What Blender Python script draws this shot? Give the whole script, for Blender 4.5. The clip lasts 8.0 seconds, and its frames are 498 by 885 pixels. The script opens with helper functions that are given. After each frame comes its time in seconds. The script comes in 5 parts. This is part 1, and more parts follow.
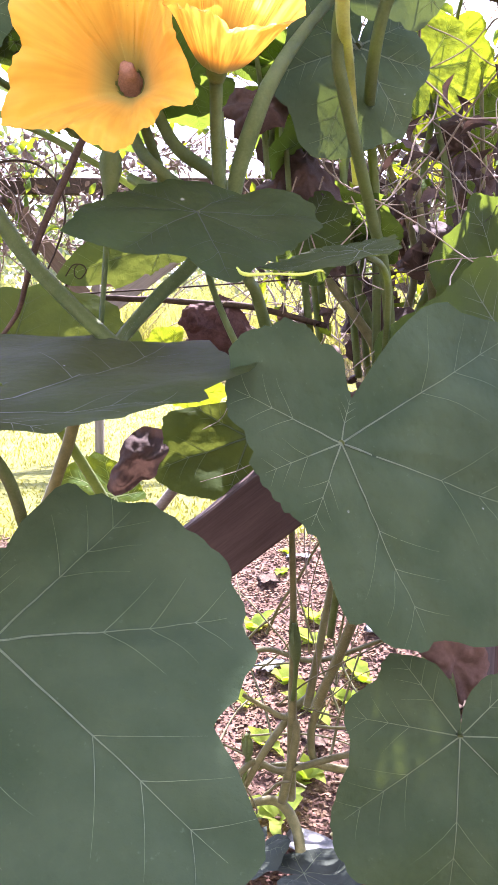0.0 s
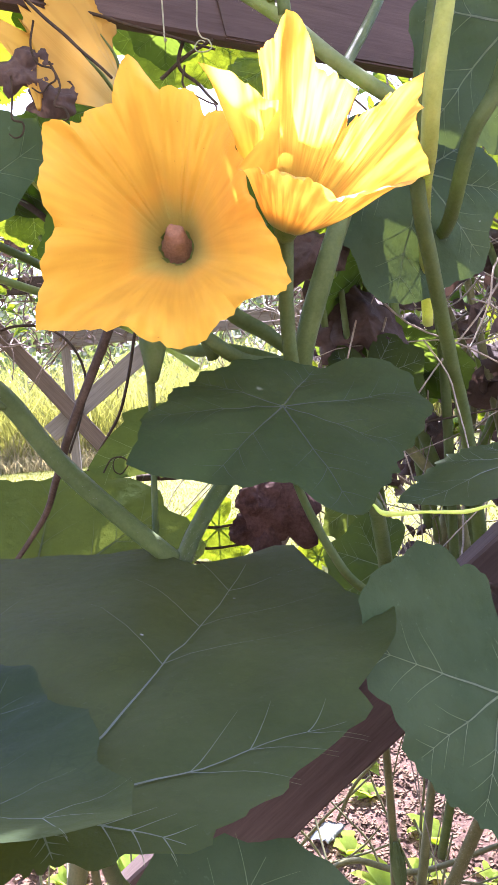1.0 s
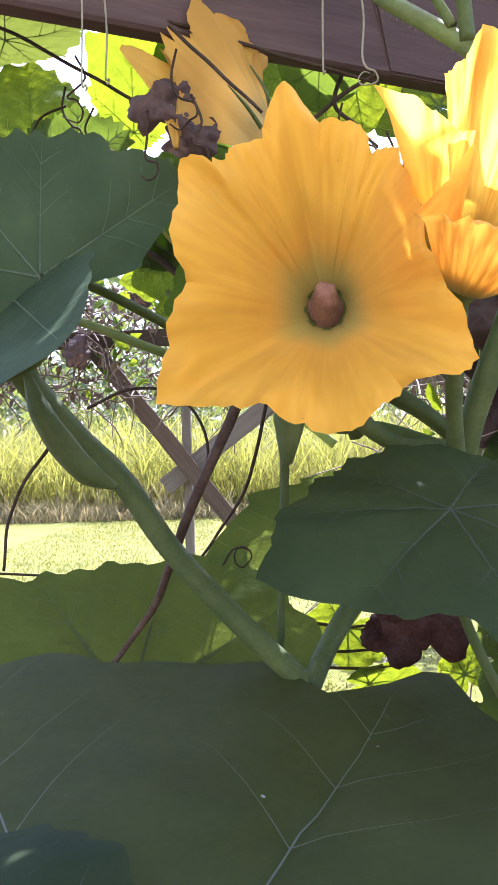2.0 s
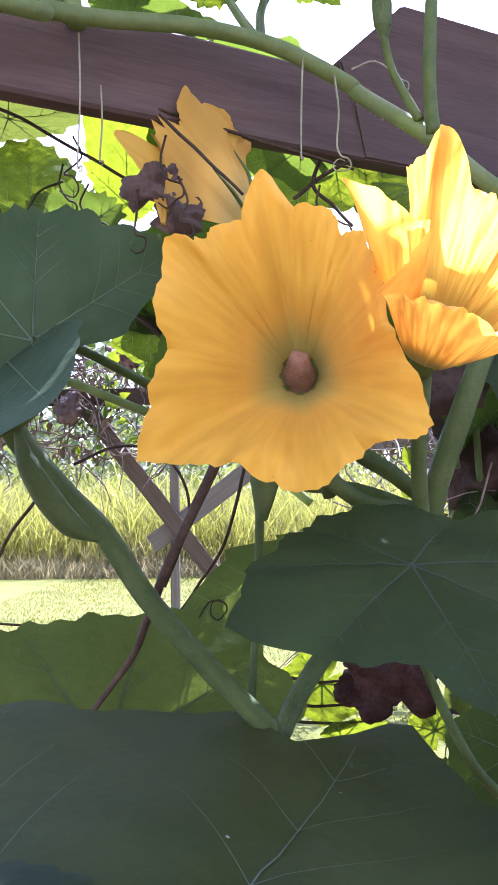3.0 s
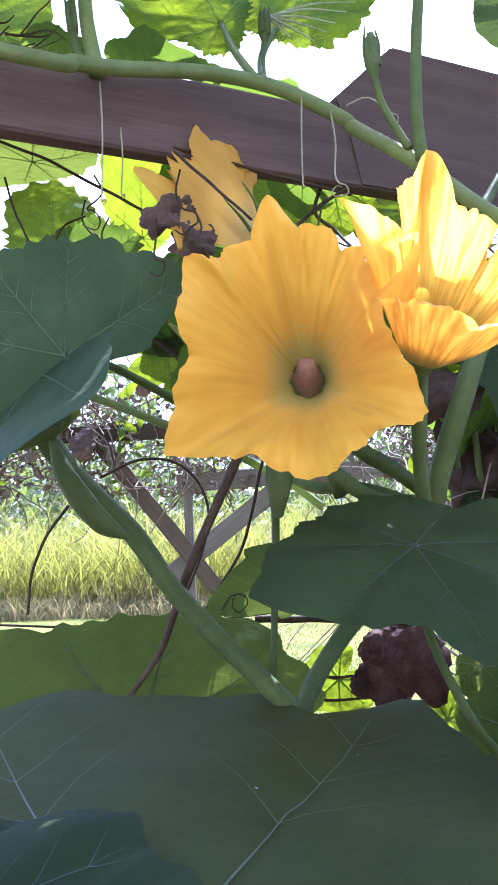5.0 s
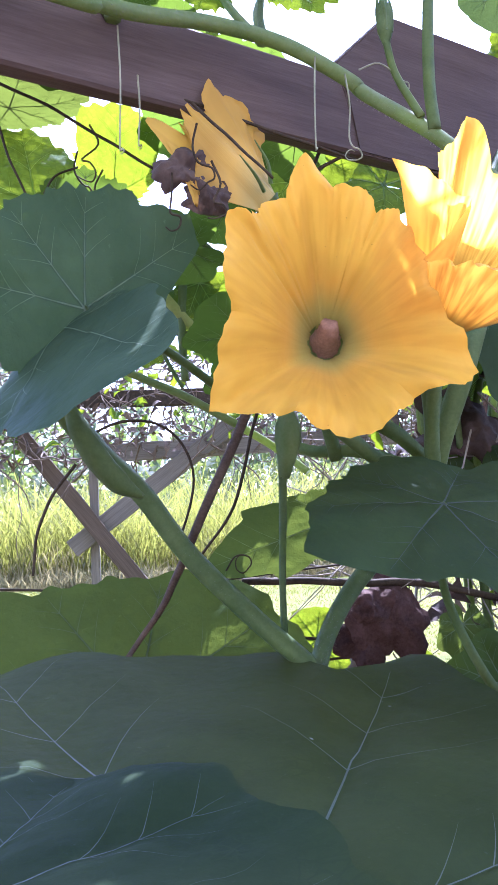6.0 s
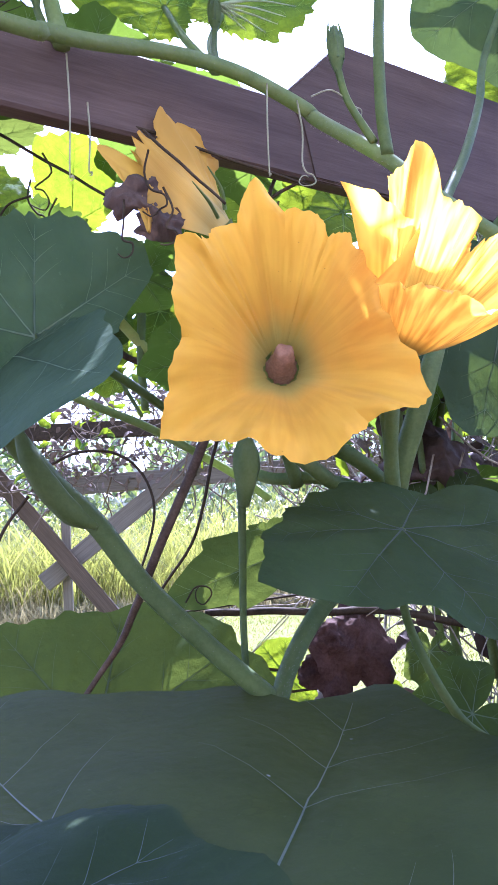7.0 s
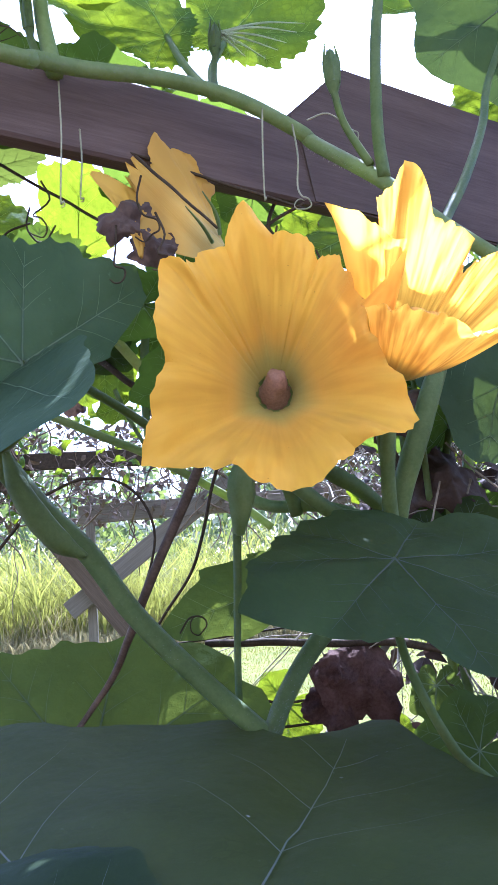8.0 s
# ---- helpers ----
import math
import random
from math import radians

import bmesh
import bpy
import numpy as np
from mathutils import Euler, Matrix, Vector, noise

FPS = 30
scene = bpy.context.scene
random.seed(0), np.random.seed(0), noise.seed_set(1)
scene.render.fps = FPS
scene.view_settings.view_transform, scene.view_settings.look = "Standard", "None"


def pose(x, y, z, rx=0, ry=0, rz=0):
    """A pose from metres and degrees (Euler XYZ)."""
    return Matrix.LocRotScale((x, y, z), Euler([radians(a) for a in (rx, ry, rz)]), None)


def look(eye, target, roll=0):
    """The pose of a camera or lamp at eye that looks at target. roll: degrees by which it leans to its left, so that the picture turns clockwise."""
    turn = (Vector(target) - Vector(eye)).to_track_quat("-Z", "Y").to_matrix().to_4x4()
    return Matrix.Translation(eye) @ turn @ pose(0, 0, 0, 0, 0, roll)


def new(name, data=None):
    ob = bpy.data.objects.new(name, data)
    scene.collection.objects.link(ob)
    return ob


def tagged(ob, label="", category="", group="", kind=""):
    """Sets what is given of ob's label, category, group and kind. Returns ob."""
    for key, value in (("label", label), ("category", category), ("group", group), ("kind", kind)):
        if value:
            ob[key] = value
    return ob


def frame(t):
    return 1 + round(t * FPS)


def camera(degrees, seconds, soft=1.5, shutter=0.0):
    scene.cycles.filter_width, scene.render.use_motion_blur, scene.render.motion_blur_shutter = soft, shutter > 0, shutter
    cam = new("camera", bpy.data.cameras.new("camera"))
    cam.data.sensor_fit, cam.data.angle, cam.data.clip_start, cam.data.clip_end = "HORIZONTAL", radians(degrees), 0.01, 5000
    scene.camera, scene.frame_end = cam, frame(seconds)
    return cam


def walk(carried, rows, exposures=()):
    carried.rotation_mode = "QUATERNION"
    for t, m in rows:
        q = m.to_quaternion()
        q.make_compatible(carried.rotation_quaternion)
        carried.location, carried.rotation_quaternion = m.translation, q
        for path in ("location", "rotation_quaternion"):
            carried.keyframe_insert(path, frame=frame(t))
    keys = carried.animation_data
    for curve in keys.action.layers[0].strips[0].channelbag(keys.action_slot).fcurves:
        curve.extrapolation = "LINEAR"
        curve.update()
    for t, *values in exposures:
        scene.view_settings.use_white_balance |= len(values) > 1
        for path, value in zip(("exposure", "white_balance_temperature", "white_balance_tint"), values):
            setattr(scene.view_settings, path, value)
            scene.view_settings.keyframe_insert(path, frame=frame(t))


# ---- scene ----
LENS = 32.04
cam = camera(LENS, 8.0, soft=1.35)
# seconds, place, Euler angles in degrees
ROWS = [
    (0.0, -0.0145, 0.0134, 0.6166, 82.47, 0.12, -0.75),
    (0.5, -0.0929, 0.1358, 0.7251, 84.18, 2.70, -2.93),
    (1.0, -0.1215, 0.2135, 0.7498, 86.17, 4.83, -3.57),
    (1.5, -0.1277, 0.2975, 0.7794, 87.97, 3.47, -0.92),
    (2.0, -0.1417, 0.3378, 0.7747, 90.21, 1.97, 3.96),
    (2.2, -0.1373, 0.3461, 0.7816, 90.62, 1.56, 2.66),
    (3.3, -0.1287, 0.2505, 0.7574, 95.97, 0.75, 3.44),
    (3.5, -0.1342, 0.2061, 0.7430, 97.25, 1.22, 3.94),
    (4.0, -0.1340, 0.1416, 0.7334, 99.22, 2.55, 0.57),
    (4.5, -0.1281, 0.1740, 0.7322, 96.19, 1.57, 2.83),
    (5.0, -0.1297, 0.2409, 0.7372, 96.63, 2.56, 4.15),
    (5.2, -0.1618, 0.2267, 0.7340, 95.74, 2.16, 1.67),
    (6.3, -0.2461, 0.2531, 0.7269, 94.63, 2.75, -4.48),
    (6.5, -0.2433, 0.2582, 0.7250, 95.37, 3.06, -5.11),
    (7.0, -0.2265, 0.2537, 0.7277, 96.56, 3.48, -5.10),
    (7.5, -0.2085, 0.2537, 0.7306, 98.43, 2.98, -4.35),
    (8.0, -0.1926, 0.2658, 0.7268, 98.51, 3.36, -2.96),
]
EXPOSURES = [(0.0, 3.27, 5780, 45), (0.5, 3.27, 5580, 39), (1.0, 3.12, 5530, 38), (1.5, 2.82, 5480, 33), (2.0, 2.68, 5430, 33), (3.5, 2.63, 5020, 39),
             (4.0, 2.47, 4970, 40), (4.5, 2.57, 4970, 37), (5.0, 2.70, 4930, 28), (6.5, 2.85, 4770, 36), (7.5, 2.80, 4770, 35), (8.0, 2.62, 4730, 27)]
walk(cam, [(t, pose(x, y, z, rx, ry, rz)) for t, x, y, z, rx, ry, rz in ROWS], EXPOSURES)

# ---- sky and sun ----
SUN_EL, SUN_AZ = radians(57), radians(10)   # azimuth turned from +y towards +x
world = bpy.data.worlds.new("world")
scene.world = world
world.use_nodes = True
wn = world.node_tree
sky = wn.nodes.new("ShaderNodeTexSky")
sky.sky_type = "NISHITA"
sky.sun_disc = False
sky.sun_elevation, sky.sun_rotation = SUN_EL, SUN_AZ
sky.air_density, sky.dust_density = 1.0, 2.5
wn.links.new(sky.outputs[0], wn.nodes["Background"].inputs[0])
wn.nodes["Background"].inputs[1].default_value = 0.15
sun = new("sun", bpy.data.lights.new("sun", "SUN"))
sun.data.energy, sun.data.angle, sun.data.color = 5.0, radians(0.5), (1.0, 0.95, 0.86)
sun_way = Vector((math.sin(SUN_AZ) * math.cos(SUN_EL), math.cos(SUN_AZ) * math.cos(SUN_EL), math.sin(SUN_EL)))
sun.matrix_world = look(sun_way * 30, (0, 0, 0))
scene.view_settings.exposure = 0.0


# ---- materials ----
def nodes_of(name):
    m = bpy.data.materials.new(name)
    m.use_nodes = True
    nt = m.node_tree
    return m, nt, nt.nodes["Principled BSDF"], nt.nodes["Material Output"]


def noise_tex(nt, scale, detail=5.0, rough=0.55, coords="Object", stretch=(1, 1, 1)):
    tc, mp, nz = (nt.nodes.new("ShaderNode" + k) for k in ("TexCoord", "Mapping", "TexNoise"))
    nt.links.new(tc.outputs[coords], mp.inputs["Vector"])
    nt.links.new(mp.outputs[0], nz.inputs["Vector"])
    mp.inputs["Scale"].default_value = stretch
    nz.inputs["Scale"].default_value, nz.inputs["Detail"].default_value, nz.inputs["Roughness"].default_value = scale, detail, rough
    return nz.outputs["Fac"]


def ramp(nt, fac, stops):
    r = nt.nodes.new("ShaderNodeValToRGB")
    el = r.color_ramp.elements
    while len(el) < len(stops):
        el.new(0.5)
    for e, (p, c) in zip(el, stops):
        e.position, e.color = p, (*c, 1)
    nt.links.new(fac, r.inputs[0])
    return r.outputs[0]


def mixed(nt, fac, a, b, how="MIX"):
    m = nt.nodes.new("ShaderNodeMix")
    m.data_type, m.blend_type = "RGBA", how
    for sock, v in ((m.inputs[0], fac), (m.inputs[6], a), (m.inputs[7], b)):
        if isinstance(v, (int, float)):
            sock.default_value = v
        elif isinstance(v, tuple):
            sock.default_value = (*v, 1)
        else:
            nt.links.new(v, sock)
    return m.outputs[2]


def bumped(nt, bsdf, height, strength, distance):
    b = nt.nodes.new("ShaderNodeBump")
    b.inputs["Strength"].default_value, b.inputs["Distance"].default_value = strength, distance
    nt.links.new(height, b.inputs["Height"])
    nt.links.new(b.outputs[0], bsdf.inputs["Normal"])
    return b.outputs[0]


def through_light(nt, bsdf, out, colour, share, relief=None):
    """Mixes in light that passes through a thin sheet."""
    tr, mx = nt.nodes.new("ShaderNodeBsdfTranslucent"), nt.nodes.new("ShaderNodeMixShader")
    if relief:
        nt.links.new(relief, tr.inputs["Normal"])
    if isinstance(colour, tuple):
        tr.inputs[0].default_value = (*colour, 1)
    else:
        nt.links.new(colour, tr.inputs[0])
    if isinstance(share, (int, float)):
        mx.inputs[0].default_value = share
    else:
        nt.links.new(share, mx.inputs[0])
    nt.links.new(bsdf.outputs[0], mx.inputs[1])
    nt.links.new(tr.outputs[0], mx.inputs[2])
    nt.links.new(mx.outputs[0], out.inputs[0])


def random_tint(nt, colour, amount=0.25):
    oi = nt.nodes.new("ShaderNodeObjectInfo")
    hs = nt.nodes.new("ShaderNodeHueSaturation")
    mr = nt.nodes.new("ShaderNodeMapRange")
    mr.inputs[3].default_value, mr.inputs[4].default_value = 1 - amount, 1 + amount
    nt.links.new(oi.outputs["Random"], mr.inputs[0])
    nt.links.new(mr.outputs[0], hs.inputs["Value"])
    nt.links.new(colour, hs.inputs["Color"])
    return hs.outputs[0]


def mat_leaf(name, dark, light, glow, share=0.35, sheen=0.0, mottle=0.7, rugose=0.5, netted=0.85):
    m, nt, b, out = nodes_of(name)
    big = noise_tex(nt, 14, 4)
    fine = noise_tex(nt, 160, 4, 0.7)
    col = ramp(nt, big, [(0.3, dark), (0.72, light)])
    col = mixed(nt, ramp(nt, fine, [(0.64, (0, 0, 0)), (0.84, (1, 1, 1))]), col, tuple(min(1, c * 1.7 + 0.015) for c in light))
    vo = nt.nodes.new("ShaderNodeTexVoronoi")
    tc = nt.nodes.new("ShaderNodeTexCoord")
    nt.links.new(tc.outputs["Object"], vo.inputs["Vector"])
    vo.inputs["Scale"].default_value = 75
    speck = ramp(nt, vo.outputs["Distance"], [(0.07, (1, 1, 1)), (0.13, (0, 0, 0))])
    gate = ramp(nt, noise_tex(nt, 40, 2), [(0.69, (0, 0, 0)), (0.73, (1, 1, 1))])
    col = mixed(nt, mixed(nt, 1.0, speck, gate, "MULTIPLY"), col, (0.28, 0.31, 0.26))
    col = random_tint(nt, col, 0.12)
    nt.links.new(col, b.inputs["Base Color"])
    b.inputs["Roughness"].default_value = 0.68
    b.inputs["Specular IOR Level"].default_value = 0.02
    b.inputs["Sheen Weight"].default_value = sheen
    b.inputs["Sheen Roughness"].default_value = 0.5
    quilt = nt.nodes.new("ShaderNodeTexVoronoi")
    quilt.feature = "SMOOTH_F1"
    quilt.inputs["Scale"].default_value = 95
    nt.links.new(tc.outputs["Object"], quilt.inputs["Vector"])
    relief = bumped(nt, b, mixed(nt, 0.45, mixed(nt, 0.5, big, fine), quilt.outputs["Distance"]), rugose, 0.006)
    g = ramp(nt, mixed(nt, 0.5, noise_tex(nt, 70, 6, 0.75), noise_tex(nt, 16, 3, 0.6)), [(0.34, tuple(c * mottle for c in glow)), (0.66, glow)])
    net = nt.nodes.new("ShaderNodeTexVoronoi")
    net.feature = "DISTANCE_TO_EDGE"
    net.inputs["Scale"].default_value = 105
    warp = nt.nodes.new("ShaderNodeVectorMath")
    warp.operation = "MULTIPLY_ADD"
    wn_ = nt.nodes.new("ShaderNodeTexNoise")
    wn_.inputs["Scale"].default_value = 60
    nt.links.new(tc.outputs["Object"], wn_.inputs["Vector"])
    nt.links.new(wn_.outputs["Color"], warp.inputs[0])
    warp.inputs[1].default_value = (0.012, 0.012, 0.012)
    nt.links.new(tc.outputs["Object"], warp.inputs[2])
    nt.links.new(warp.outputs[0], net.inputs["Vector"])
    g = mixed(nt, ramp(nt, net.outputs["Distance"], [(0.02, (1, 1, 1)), (0.11, (0, 0, 0))]), g, tuple(c * netted for c in glow))
    through_light(nt, b, out, g, share, relief)
    return m


def mat_plain(name, a, b2, scale, rough=0.7, bump=0.3, dist=0.003, stretch=(1, 1, 1), sheen=0.0, glow=None, share=0.2, fine=6.0, tint=0.15, spec=0.25, each=0.0):
    m, nt, b, out = nodes_of(name)
    n1 = noise_tex(nt, scale, 5, 0.6, stretch=stretch)
    n2 = noise_tex(nt, scale * fine, 5, 0.65, stretch=stretch)
    f = mixed(nt, 0.45, n1, n2)
    col = random_tint(nt, ramp(nt, f, [(0.36, a), (0.64, b2)]), tint)
    if each:
        gi, hs = nt.nodes.new("ShaderNodeNewGeometry"), nt.nodes.new("ShaderNodeHueSaturation")
        mr = nt.nodes.new("ShaderNodeMapRange")
        mr.inputs[3].default_value, mr.inputs[4].default_value = 1 - each, 1 + each
        nt.links.new(gi.outputs["Random Per Island"], mr.inputs[0])
        nt.links.new(mr.outputs[0], hs.inputs["Value"])
        nt.links.new(col, hs.inputs["Color"])
        col = hs.outputs[0]
    nt.links.new(col, b.inputs["Base Color"])
    b.inputs["Roughness"].default_value = rough
    b.inputs["Specular IOR Level"].default_value = spec
    b.inputs["Sheen Weight"].default_value = sheen
    bumped(nt, b, f, bump, dist)
    if glow:
        through_light(nt, b, out, glow, share)
    return m


def mat_petal(name, inner, mid, outer, glow, share=0.5, thin=0.5, veined=0.3):
    """Colour runs from the throat to the rim along the first UV axis."""
    m, nt, b, out = nodes_of(name)
    uv = nt.nodes.new("ShaderNodeUVMap")
    uv.uv_map = "UVMap"
    sp = nt.nodes.new("ShaderNodeSeparateXYZ")
    nt.links.new(uv.outputs[0], sp.inputs[0])
    fine = noise_tex(nt, 90, 5, 0.65)
    col = ramp(nt, sp.outputs[0], [(0.0, inner), (0.10, inner), (0.30, mid), (0.9, outer)])
    streak = nt.nodes.new("ShaderNodeTexNoise")
    mp = nt.nodes.new("ShaderNodeMapping")
    mp.inputs["Scale"].default_value = (2.0, 60.0, 1.0)
    nt.links.new(uv.outputs[0], mp.inputs[0])
    nt.links.new(mp.outputs[0], streak.inputs["Vector"])
    streak.inputs["Scale"].default_value = 1.0
    col2 = mixed(nt, 0.16 + 0.2 * veined, col, ramp(nt, streak.outputs["Fac"], [(0.3, (0.72, 0.66, 0.45)), (0.7, (1, 1, 1))]), "MULTIPLY")
    spots = ramp(nt, noise_tex(nt, 210, 2, 0.5), [(0.755, (0, 0, 0)), (0.79, (1, 1, 1))])
    col2 = mixed(nt, spots, col2, (0.16, 0.075, 0.02))
    nt.links.new(col2, b.inputs["Base Color"])
    b.inputs["Roughness"].default_value = 0.55
    b.inputs["Sheen Weight"].default_value = 0.04
    b.inputs["Specular IOR Level"].default_value = 0.2
    bumped(nt, b, mixed(nt, 0.5, streak.outputs["Fac"], fine), 0.38, 0.002)
    g = ramp(nt, sp.outputs[0], [(0.0, (0.25, 0.2, 0.02)), (thin * 0.58, (0.35, 0.25, 0.02)), (thin + 0.02, glow), (1.0, glow)])
    through_light(nt, b, out, mixed(nt, veined, g, ramp(nt, streak.outputs["Fac"], [(0.36, (0.55, 0.40, 0.20)), (0.58, (1, 1, 1))]), "MULTIPLY"),
                  ramp(nt, sp.outputs[0], [(0.0, (0.02, 0.02, 0.02)), (thin * 0.56, (share * 0.3,) * 3), (thin, (share,) * 3)]))
    return m


# Shaded copy of the squash leaf: part of its gloom is in the colour.
M_LEAF = mat_leaf("leaf_shaded", (0.0115, 0.0195, 0.0085), (0.0215, 0.0315, 0.0140), (0.26, 0.40, 0.03), 0.2, rugose=0.3)
M_LEAF_BLUE = mat_leaf("leaf_bluish", (0.020, 0.035, 0.0175), (0.035, 0.054, 0.027), (0.18, 0.27, 0.04), 0.10)
# Tone set between the shaded and the sunlit copy.
M_LEAF_MID = mat_leaf("leaf_mid", (0.025, 0.045, 0.014), (0.042, 0.068, 0.020), (0.12, 0.155, 0.018), 0.4)
# Sunlit copy of the same leaf, coloured brighter and yellower.
M_LEAF_LIT = mat_leaf("leaf_sunlit", (0.035, 0.08, 0.018), (0.06, 0.115, 0.026), (0.240, 0.310, 0.005), 0.45, 0.0, 0.35, 0.9, 0.6)
M_WILT = mat_leaf("leaf_wilted", (0.026, 0.036, 0.026), (0.055, 0.068, 0.052), (0.10, 0.12, 0.05), 0.2)
M_WEED = mat_leaf("weed_leaf", (0.10, 0.16, 0.025), (0.20, 0.26, 0.04), (0.55, 0.70, 0.04), 0.5, 0.02)
M_VEIN = mat_plain("vein", (0.036, 0.054, 0.030), (0.088, 0.112, 0.070), 120, 0.6, 0.2, 0.001, glow=(0.3, 0.4, 0.1), share=0.25)
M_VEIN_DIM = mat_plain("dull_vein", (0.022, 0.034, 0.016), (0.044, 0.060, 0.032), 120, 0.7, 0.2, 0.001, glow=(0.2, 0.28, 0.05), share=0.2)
# Veins brightened to go with the sunlit leaf copy.
M_VEIN_LIT = mat_plain("sunlit_vein", (0.12, 0.18, 0.05), (0.20, 0.26, 0.09), 120, 0.6, 0.2, 0.001, glow=(0.42, 0.54, 0.08), share=0.6)
M_STEM = mat_plain("green_stem", (0.036, 0.060, 0.016), (0.098, 0.132, 0.042), 55, 0.6, 0.5, 0.003, sheen=0.03, spec=0.15, glow=(0.30, 0.36, 0.06), share=0.3)
M_STEM_PALE = mat_plain("pale_stem", (0.075, 0.115, 0.035), (0.165, 0.205, 0.080), 55, 0.6, 0.4, 0.002, sheen=0.05, glow=(0.36, 0.44, 0.08), share=0.35, spec=0.15)
# Stem colour lightened to stand for sunshine on two stalks.
M_STEM_SUN = mat_plain("sunlit_stem", (0.15, 0.18, 0.04), (0.30, 0.33, 0.085), 55, 0.6, 0.4, 0.002, sheen=0.05, glow=(0.5, 0.55, 0.10), share=0.4, spec=0.15)
M_STEM_OLD = mat_plain("olive_stem", (0.062, 0.068, 0.020), (0.135, 0.132, 0.048), 90, 0.6, 0.4, 0.002, sheen=0.05, glow=(0.3, 0.28, 0.08), share=0.2)
M_DRY = mat_plain("dry_vine", (0.055, 0.039, 0.023), (0.15, 0.108, 0.066), 60, 0.85, 0.5, 0.003)
M_DRY_PALE = mat_plain("bleached_vine", (0.10, 0.085, 0.055), (0.24, 0.205, 0.14), 60, 0.85, 0.4, 0.002)
M_TWIG = mat_plain("dark_twig", (0.019, 0.014, 0.007), (0.048, 0.035, 0.019), 70, 0.8, 0.5, 0.003, spec=0.1)
M_STICK = mat_plain("brown_stick", (0.036, 0.025, 0.015), (0.085, 0.060, 0.038), 70, 0.8, 0.5, 0.003, spec=0.1)
M_DEAD = mat_plain("dead_leaf", (0.032, 0.021, 0.014), (0.066, 0.045, 0.031), 35, 0.85, 0.5, 0.004, glow=(0.10, 0.06, 0.04), share=0.10)
M_PAPERY = mat_plain("papery_leaf", (0.060, 0.038, 0.028), (0.125, 0.084, 0.064), 35, 0.85, 0.5, 0.004, glow=(0.20, 0.12, 0.08), share=0.2, spec=0.1)
M_DEAD_RED = mat_plain("dead_red_leaf", (0.024, 0.013, 0.0095), (0.064, 0.037, 0.028), 45, 0.85, 0.5, 0.004, spec=0.08)
M_WOOD = mat_plain("stained_wood", (0.046, 0.032, 0.024), (0.078, 0.057, 0.044), 30, 0.8, 0.45, 0.002, stretch=(0.10, 1.6, 1.6), fine=9.0, spec=0.12)
M_WOOD_GREY = mat_plain("weathered_wood", (0.075, 0.066, 0.045), (0.16, 0.139, 0.098), 20, 0.85, 0.5, 0.004, stretch=(0.06, 2.5, 2.5), spec=0.1)
M_BRACE = mat_plain("grey_brown_wood", (0.046, 0.033, 0.018), (0.096, 0.070, 0.042), 20, 0.85, 0.5, 0.004, stretch=(0.06, 2.5, 2.5), spec=0.1)
M_GRASS = mat_plain("grass_blade", (0.070, 0.078, 0.014), (0.225, 0.195, 0.048), 11, 0.6, 0.1, 0.001, glow=(0.28, 0.29, 0.045), share=0.42, spec=0.2, each=0.75)
M_LAWN = mat_plain("lawn_blade", (0.050, 0.058, 0.007), (0.13, 0.128, 0.020), 9, 0.7, 0.1, 0.001, glow=(0.17, 0.175, 0.02), share=0.4, spec=0.06)
M_STRAW = mat_plain("straw_blade", (0.16, 0.15, 0.06), (0.29, 0.25, 0.12), 4, 0.7, 0.1, 0.001, glow=(0.34, 0.28, 0.12), share=0.35, spec=0.1, each=0.45)
M_BUSH = mat_plain("far_foliage", (0.035, 0.055, 0.025), (0.09, 0.11, 0.05), 3, 0.6, 0.2, 0.01, glow=(0.25, 0.32, 0.06), share=0.3, each=0.5)
M_PALE = mat_plain("pale_scrap", (0.12, 0.14, 0.125), (0.27, 0.29, 0.26), 30, 0.5, 0.4, 0.004)
# Light colour for a leaf rim that catches the sun.
M_EDGE = mat_plain("sunlit_edge", (0.24, 0.32, 0.05), (0.42, 0.50, 0.10), 120, 0.6, 0.3, 0.001, glow=(0.7, 0.8, 0.1), share=0.4)
M_HAIR = mat_plain("tendril", (0.12, 0.13, 0.07), (0.24, 0.24, 0.15), 50, 0.6, 0.2, 0.001, glow=(0.4, 0.4, 0.2), share=0.2)
M_FAN = mat_plain("young_rib", (0.26, 0.31, 0.20), (0.42, 0.46, 0.34), 90, 0.6, 0.2, 0.001, glow=(0.55, 0.62, 0.35), share=0.4)
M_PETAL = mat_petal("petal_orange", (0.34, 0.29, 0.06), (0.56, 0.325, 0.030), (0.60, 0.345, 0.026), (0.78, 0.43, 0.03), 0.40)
# Sunlit copy of the orange petal, with lighter colour and more light let through.
M_PETAL_SUN = mat_petal("petal_sunlit", (0.34, 0.28, 0.05), (0.80, 0.43, 0.045), (0.80, 0.41, 0.055), (1.0, 0.64, 0.06), 0.60, 0.3, 0.95)
M_PETAL_OLD = mat_petal("petal_wilting", (0.26, 0.20, 0.05), (0.42, 0.26, 0.035), (0.46, 0.28, 0.035), (0.46, 0.28, 0.03))
M_STAMEN = mat_plain("stamen", (0.17, 0.10, 0.065), (0.29, 0.175, 0.115), 300, 0.8, 0.8, 0.003)


